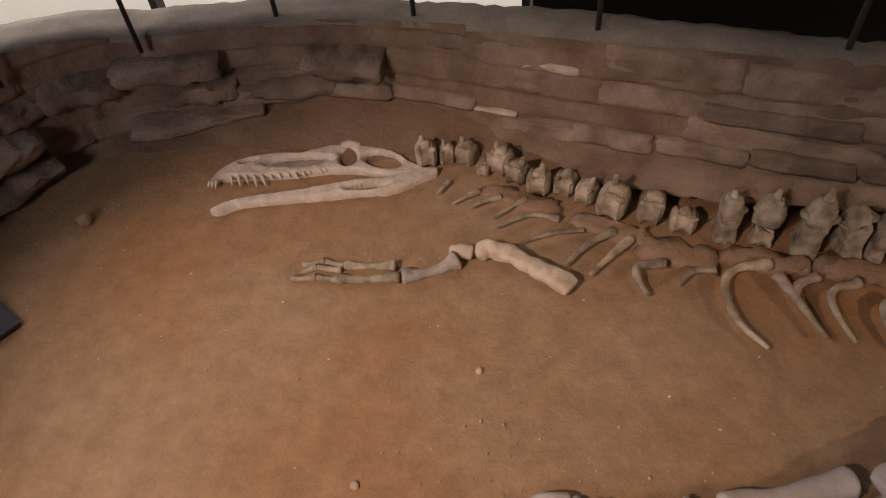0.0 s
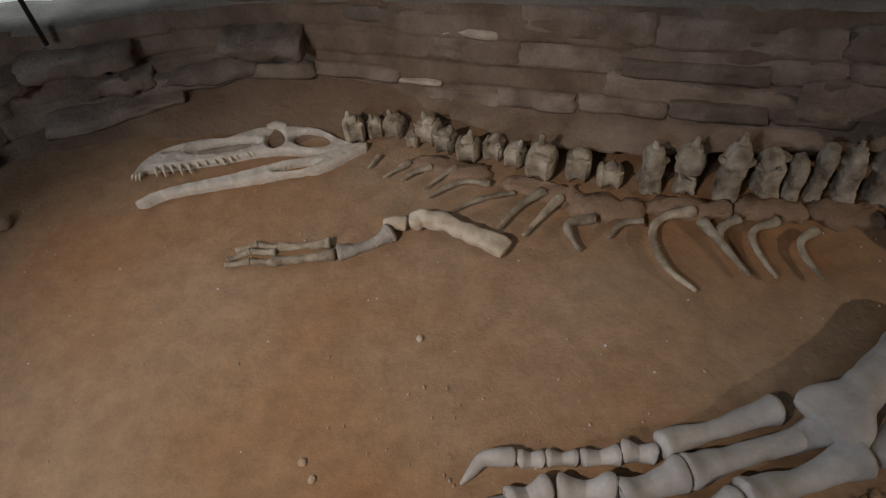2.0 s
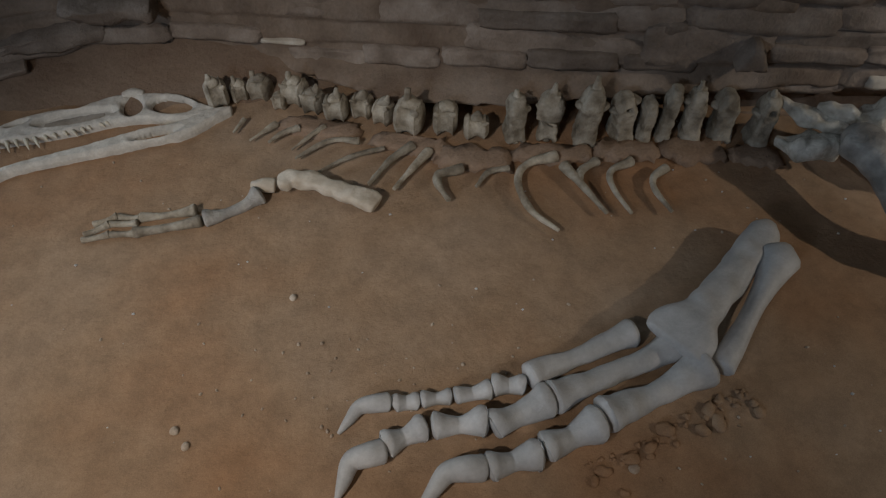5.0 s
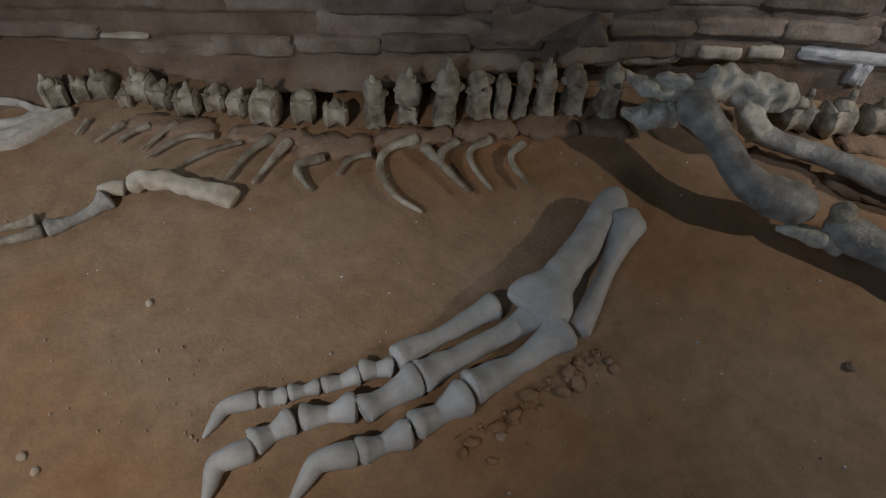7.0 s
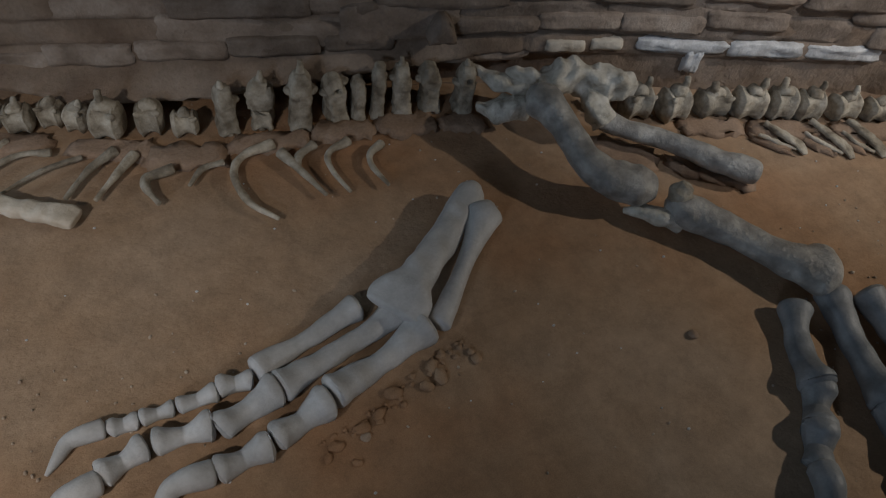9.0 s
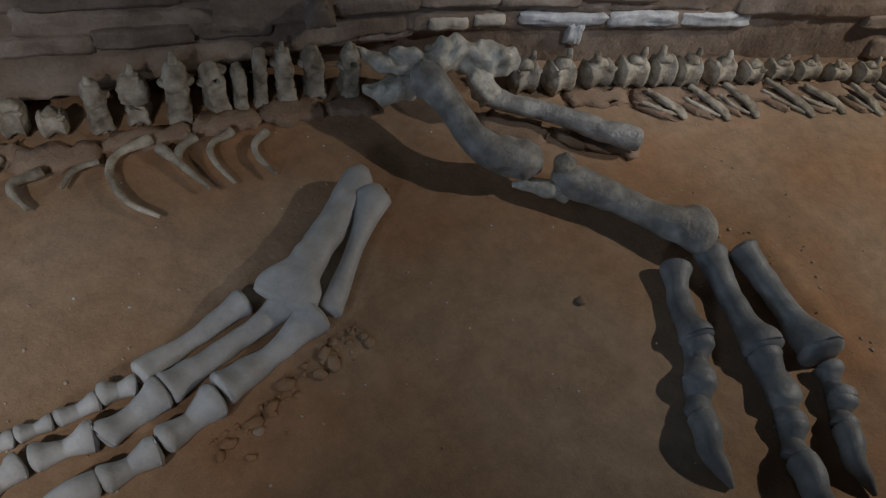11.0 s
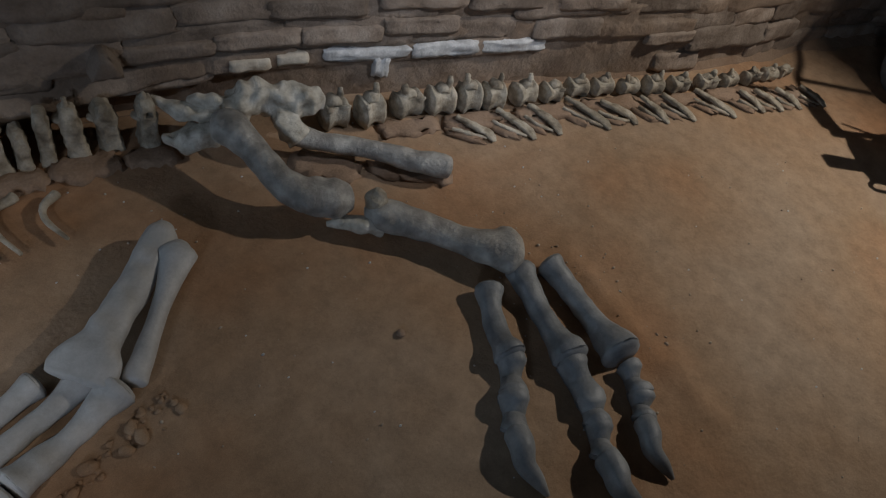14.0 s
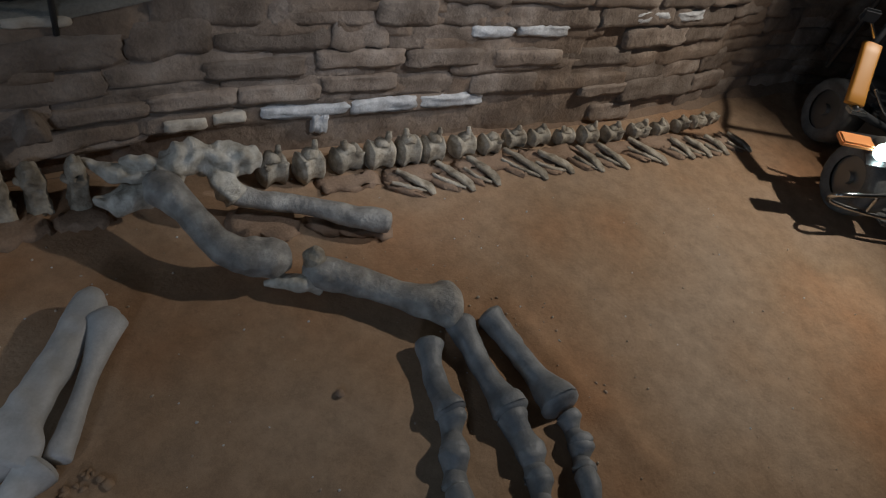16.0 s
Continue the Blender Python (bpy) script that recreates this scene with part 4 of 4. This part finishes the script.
TIPS = [(-1.424, 2.472), (-1.402, 2.464), (-1.38, 2.462), (-1.297, 2.487), (-1.252, 2.48), (-1.216, 2.504), (-1.164, 2.482), (-1.117, 2.488), (-1.087, 2.528), (-1.048, 2.542), (-1.001, 2.55), (-0.953, 2.538), (-0.92, 2.558), (-0.894, 2.578), (-0.832, 2.589), (-0.811, 2.597)]
for (x0, y0), (x1, y1) in zip(ROOTS, TIPS):
    part("tooth", limb([(x0, y0, 0.035, 0.010, 0.010), ((x0 + x1) / 2, (y0 + y1) / 2, 0.034, 0.008, 0.008), (x1, y1, 0.026, 0.002, 0.002)], seg=8, steps=2, rough=0.0), TOOTH, skull, "pointed ivory tooth")
jaw = thing("lower_jaw", "cream-grey slender lower jaw bone lying beside the skull", "jaw bone")
part("mandible", plate([(-1.352, 2.300), (-1.300, 2.345), (-1.200, 2.392), (-1.026, 2.432), (-0.866, 2.470), (-0.720, 2.514), (-0.620, 2.536), (-0.511, 2.548), (-0.417, 2.580), (-0.323, 2.626), (-0.225, 2.630)],
                       [(-1.352, 2.290), (-1.300, 2.282), (-1.200, 2.334), (-1.026, 2.362), (-0.866, 2.384), (-0.720, 2.411), (-0.595, 2.430), (-0.481, 2.442), (-0.407, 2.468), (-0.320, 2.528), (-0.225, 2.585)],
                       [(-0.585, 2.478, 0.092, 0.026, 0.12)], [], 0.048, 170, 26), SKULL_CAST, jaw)

# ---- pale slabs, wedge stone and pale chips in the wall ----
PALE = [mesh_of("pale_stone", stone_mesh(k + 40.3, 1.4), PALE_ROCK) for k in range(4)]
TAN = [mesh_of("pale_stone", stone_mesh(k + 50.3, 0.8), TAN_CAST) for k in range(2)]


def wall_stone_at(x, z, length, height, proud, mesh, tilt=0.0, name="pale_stone"):
    return lay_stone(arc_of(x), z, length, height, proud, mesh, tilt, name, 0.14)


for i, (x, z, length, height) in enumerate([(2.82, 0.275, 0.21, 0.07), (3.03, 0.285, 0.17, 0.07), (3.42, 0.29, 0.50, 0.075), (3.50, 0.205, 0.10, 0.14), (3.87, 0.285, 0.43, 0.085), (4.30, 0.285, 0.45, 0.085),
                                            (4.46, 0.725, 0.29, 0.07), (4.80, 0.735, 0.38, 0.075), (5.65, 0.81, 0.34, 0.08), (6.05, 0.80, 0.3, 0.07), (0.30, 0.50, 0.36, 0.05), (0.07, 0.20, 0.24, 0.03), (2.28, 0.84, 0.26, 0.05)]):
    wall_stone_at(x, z, length, height, 0.035 if x > 2.5 else 0.012, TAN[i % 2] if i < 2 or i > 9 else PALE[i % 4], -0.03 if 0 < x < 1 else 0.0)


def wedge():
    bm = slab(0.17, 0.125, 0.16, 3.3, (6, 5, 3), 0.06, 0.4)
    for v in bm.verts:
        k = (v.co.z + 0.0625) / 0.125
        v.co.x *= 1 - 0.75 * max(0.0, min(1.0, k))
    ob = part("wedge_stone", bm, ROCK, back_wall, "grey triangular stone wedged into the wall")
    p, n, d = wall_at(arc_of(2.17))
    ob.matrix_world = Matrix.Translation(p + n * 0.055 + Vector((0, 0, 0.42))) @ Matrix.Rotation(math.atan2(d.y, d.x), 4, "Z")


wedge()

# ---- low slabs along the spine ----
rng = random.Random(3)
for x, y, length, depth, turn in [(0.20, 2.40, 0.40, 0.10, -0.4), (0.62, 2.21, 0.36, 0.10, -0.4), (0.90, 2.06, 0.34, 0.12, -0.3), (1.28, 2.03, 0.36, 0.10, -0.2), (1.62, 1.98, 0.30, 0.11, -0.15), (1.93, 1.93, 0.30, 0.12, -0.2), (2.20, 1.84, 0.24, 0.10, -0.35),
                                  (2.86, 1.36, 0.34, 0.16, -0.75), (3.22, 1.10, 0.42, 0.12, -0.75), (3.45, 1.36, 0.36, 0.10, -0.4), (3.85, 1.20, 0.4, 0.10, -0.4), (4.3, 1.03, 0.4, 0.10, -0.4), (4.8, 0.85, 0.45, 0.10, -0.45), (5.3, 0.62, 0.45, 0.10, -0.45), (5.8, 0.42, 0.45, 0.10, -0.4)]:
    bm = slab(length * 1.1, 0.06, depth * 1.25, rng.uniform(0, 50), (9, 2, 4), 0.34, 0.6)
    bm.transform(pose(x, y, 0.006, 0, 0, math.degrees(turn)))
    single("slab_stone", bm, MATRIX, "low flat earth-coloured stone half buried in sand", "stone", "low slabs along the spine")

# ---- pebbles ----
def pebbles():
    rng = random.Random(11)
    bm = bmesh.new()
    spots = [(rng.uniform(-2.3, 6.2), rng.uniform(-1.6, 2.4), rng.uniform(0.002, 0.007)) for _ in range(420)]
    spots += [(rng.gauss(3.45, 0.25), rng.gauss(0.05, 0.3), rng.uniform(0.003, 0.010)) for _ in range(45)]
    spots += [(rng.gauss(0.25, 0.3), rng.gauss(1.0, 0.12), rng.uniform(0.003, 0.008)) for _ in range(40)]
    for x, y, r in spots:
        if y < near_wall(x) + 0.2:
            continue
        m = pose(x, y, sand_height(x, y) + r * 0.4, rng.uniform(0, 90), 0, rng.uniform(0, 360)) @ Matrix.Diagonal((rng.uniform(0.9, 1.5), 1, rng.uniform(0.6, 0.9), 1))
        bmesh.ops.create_icosphere(bm, subdivisions=1, radius=r, matrix=m)
    single("pebbles", bm, PEBBLE, "scattered small brown and pale pebbles on the sand", "pebbles", kind="stuff")


pebbles()


def clods():
    """Loose lumps of earth along the outer side of the grey foot."""
    rng = random.Random(31)
    bm = bmesh.new()
    for _ in range(70):
        u = rng.uniform(0, 1)
        x, y, r = 0.98 + 0.62 * u + rng.gauss(0, 0.04), 0.575 + 0.16 * u - abs(rng.gauss(0, 0.05)), rng.choice((0.004, 0.006, 0.008, 0.010, 0.014, 0.022)) * rng.uniform(0.7, 1.2)
        made = bmesh.ops.create_icosphere(bm, subdivisions=2, radius=r, matrix=pose(x, y, sand_height(x, y) + r * 0.30, 0, 0, rng.uniform(0, 360)) @ Matrix.Diagonal((rng.uniform(1, 1.7), 1, rng.uniform(0.4, 0.7), 1)))
        for v in made["verts"]:
            v.co += Vector((1, 1, 1)) * noise.noise(v.co * 60) * r * 0.35
    single("clods", bm, SAND, "loose lumps of reddish earth beside the foot bones", "earth", kind="stuff")


clods()


def specks():
    rng = random.Random(23)
    bm = bmesh.new()
    for _ in range(150):
        x, y, r = rng.uniform(-2.2, 5.6), rng.uniform(-1.6, 2.2), rng.uniform(0.0025, 0.0065)
        if y > near_wall(x) + 0.2:
            bmesh.ops.create_icosphere(bm, subdivisions=1, radius=r, matrix=pose(x, y, sand_height(x, y) + r * 0.3) @ Matrix.Diagonal((1.3, 1, 0.7, 1)))
    single("chalk_crumbs", bm, PALE_ROCK, "tiny pale crumbs scattered over the sand", "pebbles", kind="stuff")


specks()
for x, y, r in [(0.04, 1.42, 0.014), (1.13, 0.53, 0.018), (-0.38, 0.93, 0.016), (-2.0, 2.23, 0.04), (-0.34, 0.87, 0.016), (2.5, 0.39, 0.02)]:
    bm = bmesh.new()
    bmesh.ops.create_icosphere(bm, subdivisions=3, radius=r)
    for v in bm.verts:
        v.co += v.co.normalized() * noise.noise(v.co * 30 + Vector((x * 9, y * 9, 0))) * r * 0.35
        v.co.z *= 0.7
    bm.transform(Matrix.Translation((x, y, r * 0.45)))
    single("pebble", bm, MATRIX if r > 0.019 else PEBBLE, "rounded brown pebble lying on the sand", "pebble", "larger pebbles on the sand")
board = thing("sign_board", "dark blue-grey board lying on the sand", "board")
part("panel", box(-0.20, -0.15, 0, 0.20, 0.15, 0.018, 0.004), BOARD, board, smooth=False)
board.matrix_world = pose(-2.235, 1.568, 0.012, 0, 0, -35)


# ---- the buggy at the end of the pit ----
def disc(bm, centre, axis, r, depth, seg=28):
    turn = Vector(axis).to_track_quat("Z", "Y").to_matrix().to_4x4()
    bmesh.ops.create_cone(bm, cap_ends=True, segments=seg, radius1=r, radius2=r, depth=depth, matrix=Matrix.Translation(centre) @ turn)
    return bm


def wheel(parent, x, y, turn):
    bm = bmesh.new()
    prof = [(0.16, -0.10), (0.22, -0.115), (0.255, -0.10), (0.268, -0.05), (0.27, 0.0), (0.268, 0.05), (0.255, 0.10), (0.22, 0.115), (0.16, 0.10)]
    seg = 40
    rings = []
    for k in range(seg):
        w = 2 * math.pi * k / seg
        knob = 0.006 if k % 2 else 0.0
        rings.append([bm.verts.new(((r - (knob if r > 0.25 else 0)) * math.cos(w), o, (r - (knob if r > 0.25 else 0)) * math.sin(w))) for r, o in prof])
    for k in range(seg):
        a, b = rings[k], rings[(k + 1) % seg]
        for i in range(len(prof) - 1):
            bm.faces.new((a[i], a[i + 1], b[i + 1], b[i]))
    tyre = part("wheel", bm, TYRE, parent, "worn dark grey knobbly tyre")
    tyre.matrix_local = pose(x, y, 0.27, 0, 0, turn)
    bm = bmesh.new()
    for o in (-0.07, 0.07):
        disc(bm, (0, o, 0), (0, 1, 0), 0.165, 0.02)
    disc(bm, (0, 0, 0), (0, 1, 0), 0.05, 0.24, 16)
    part("rim", bm, STEEL, tyre, "dull steel rim", smooth=False)


def tube(parent, name, pts, r, mat, label=""):
    return part(name, limb([(*p, r, r) for p in pts], seg=10, steps=4, rough=0.0), mat, parent, label)


def buggy():
    b = thing("buggy", "small black and orange off-road buggy with its headlight on", "vehicle", at=(6.66, -1.52, 0.0))
    b.rotation_euler = (0, 0, radians(45))
    part("body", box(0.30, -0.36, 0.22, 0.98, 0.36, 0.55, 0.05), BUGGY_BLACK, b, "black painted buggy body", smooth=False)
    part("rear_frame", box(0.94, -0.19, 0.30, 1.62, 0.19, 0.52, 0.04), BUGGY_BLACK, b, smooth=False)
    bm = box(0.28, -0.34, 0.45, 0.95, 0.34, 0.66, 0.06)
    for v in bm.verts:
        if v.co.x < 0.5:
            v.co.z -= 0.07
            v.co.y *= 0.86
    part("bonnet", bm, BUGGY_BLACK, b, smooth=False)
    for k in range(6):
        part("grille_bar", box(0.255, -0.20 + k * 0.08 - 0.012, 0.30, 0.285, -0.20 + k * 0.08 + 0.012, 0.50, 0.004), STEEL, b, smooth=False)
    for side in (1, -1):
        y = 0.66 * side
        wheel(b, 0.34, y, 0)
        wheel(b, 1.28, y * 0.52, 0)
        bm = bmesh.new()
        rows = []
        for k in range(9):
            w = radians(52 + k * 10)
            rows.append([bm.verts.new((0.34 - math.cos(w) * r, side * (0.66 + o), 0.27 + math.sin(w) * r)) for r, o in ((0.325, -0.14), (0.315, 0.26), (0.300, 0.26), (0.305, -0.14))])
        for p, q in zip(rows, rows[1:]):
            for k in range(4):
                bm.faces.new((p[k], p[(k + 1) % 4], q[(k + 1) % 4], q[k]))
        bm.faces.new(rows[0])
        bm.faces.new(rows[-1][::-1])
        fender = part("fender", bm, BUGGY_BLACK, b)
        bm = box(-0.055, -0.13, -0.022, 0.055, 0.13, 0.022, 0.012)
        bm.transform(pose(0.275, side * 1.0, 0.602, 0, -12, 0))
        part("indicator", bm, ORANGE_LENS, fender, "orange indicator lamp", smooth=False)
        bm = disc(bmesh.new(), (0.25, side * 0.79, 0.595), (-1, side * 0.5, 0.15), 0.070, 0.12)
        lampbody = part("headlight", bm, STEEL, b, "round headlight in a steel housing", smooth=False)
        part("lens", disc(bmesh.new(), (0.193, side * 0.818, 0.603), (-1, side * 0.5, 0.15), 0.060, 0.012), LIT_LENS if side > 0 else STEEL, lampbody, "bright white lit lens" if side > 0 else "dull lens", smooth=False)
        tube(b, "suspension_arm", [(0.34, side * 0.30, 0.30), (0.34, side * 0.60, 0.26)], 0.018, STEEL)
        tube(b, "suspension_arm", [(0.20, side * 0.32, 0.24), (0.26, side * 0.56, 0.24)], 0.014, CHROME)
        coil = [(0.30 + 0.035 * math.cos(k * 0.9), side * (0.34 + 0.16 * k / 40) + 0.035 * math.sin(k * 0.9), 0.52 - 0.24 * k / 40) for k in range(41)]
        part("coil_spring", limb([(*p, 0.007, 0.007) for p in coil], seg=6, steps=2, rough=0.0), CHROME, b, "bright coil spring")
        tube(b, "shock_absorber", [(0.30, side * 0.34, 0.54), (0.32, side * 0.50, 0.27)], 0.018, STEEL)
        pillar = part("windscreen_pillar", limb([(0.593, side * 0.906, 0.70, 0.066, 0.026), (0.75, side * 0.86, 0.85, 0.062, 0.026), (0.916, side * 0.804, 1.0, 0.066, 0.026)], seg=16, steps=3, rough=0.0, sq=0.35), ORANGE_PAINT, b, "orange painted pillar")
        part("clamp", box(0.52, side * 0.88 - 0.07, 0.655, 0.60, side * 0.88 + 0.07, 0.685, 0.008), CHROME, pillar, "bright steel clamp", smooth=False)
        tube(b, "pillar_bracket", [(0.70, side * 0.34, 0.50), (0.60, side * 0.65, 0.60), (0.57, side * 0.90, 0.68)], 0.028, BUGGY_BLACK)
        tube(b, "brace_tube", [(0.67, side * 0.76, 0.80), (0.60, side * 0.58, 0.66), (0.50, side * 0.36, 0.58)], 0.012, CHROME)
        tube(b, "cage_tube", [(0.916, side * 0.80, 1.0), (1.02, side * 0.70, 1.22), (1.18, side * 0.56, 1.34), (1.50, side * 0.46, 1.32), (1.58, side * 0.42, 0.5)], 0.022, BUGGY_BLACK)
        part("mirror", box(0.83, side * 1.04 - 0.07, 1.16, 0.87, side * 1.04 + 0.07, 1.25, 0.015), BUGGY_BLACK, b, smooth=False)
        tube(b, "mirror_arm", [(0.93, side * 0.80, 1.03), (0.88, side * 0.95, 1.14), (0.87, side * 1.0, 1.19)], 0.010, CHROME)
    loop = [(0.10, 0.5, 0.35), (0.06, 0.75, 0.345), (0.03, 0.95, 0.34), (0.05, 1.03, 0.31), (0.08, 1.04, 0.26), (0.10, 1.0, 0.215), (0.07, 0.85, 0.20), (0.03, 0.6, 0.20)]
    tube(b, "bumper", [(x, -y, z) for x, y, z in loop[::-1]][:1] + [(0.03, -0.3, 0.20), (0.03, 0.3, 0.20)] + loop[::-1] + [(0.10, 0.3, 0.35), (0.10, -0.3, 0.35)] + [(x, -y, z) for x, y, z in loop][:-1], 0.017, CHROME, "bent chrome bumper tube")
    for y in (0.3, -0.3):
        tube(b, "bumper_strut", [(0.03, y, 0.20), (0.32, y, 0.28)], 0.015, STEEL)
        tube(b, "bumper_strut", [(0.06, y * 2.4, 0.345), (0.05, y * 2.4, 0.20)], 0.012, CHROME)
    part("skid_plate", box(0.05, -0.5, 0.10, 0.30, 0.5, 0.125, 0.01), STEEL, b, "dull steel skid plate", smooth=False)
    tube(b, "cross_tube", [(1.02, -0.70, 1.22), (1.02, 0.70, 1.22)], 0.022, BUGGY_BLACK)
    for y in (-0.2, 0.2):
        part("seat", box(0.98, y - 0.17, 0.5, 1.36, y + 0.17, 0.62, 0.04), BUGGY_BLACK, b, smooth=False)
        part("seat_back", box(1.34, y - 0.17, 0.55, 1.45, y + 0.17, 1.05, 0.04), BUGGY_BLACK, b, smooth=False)


buggy()
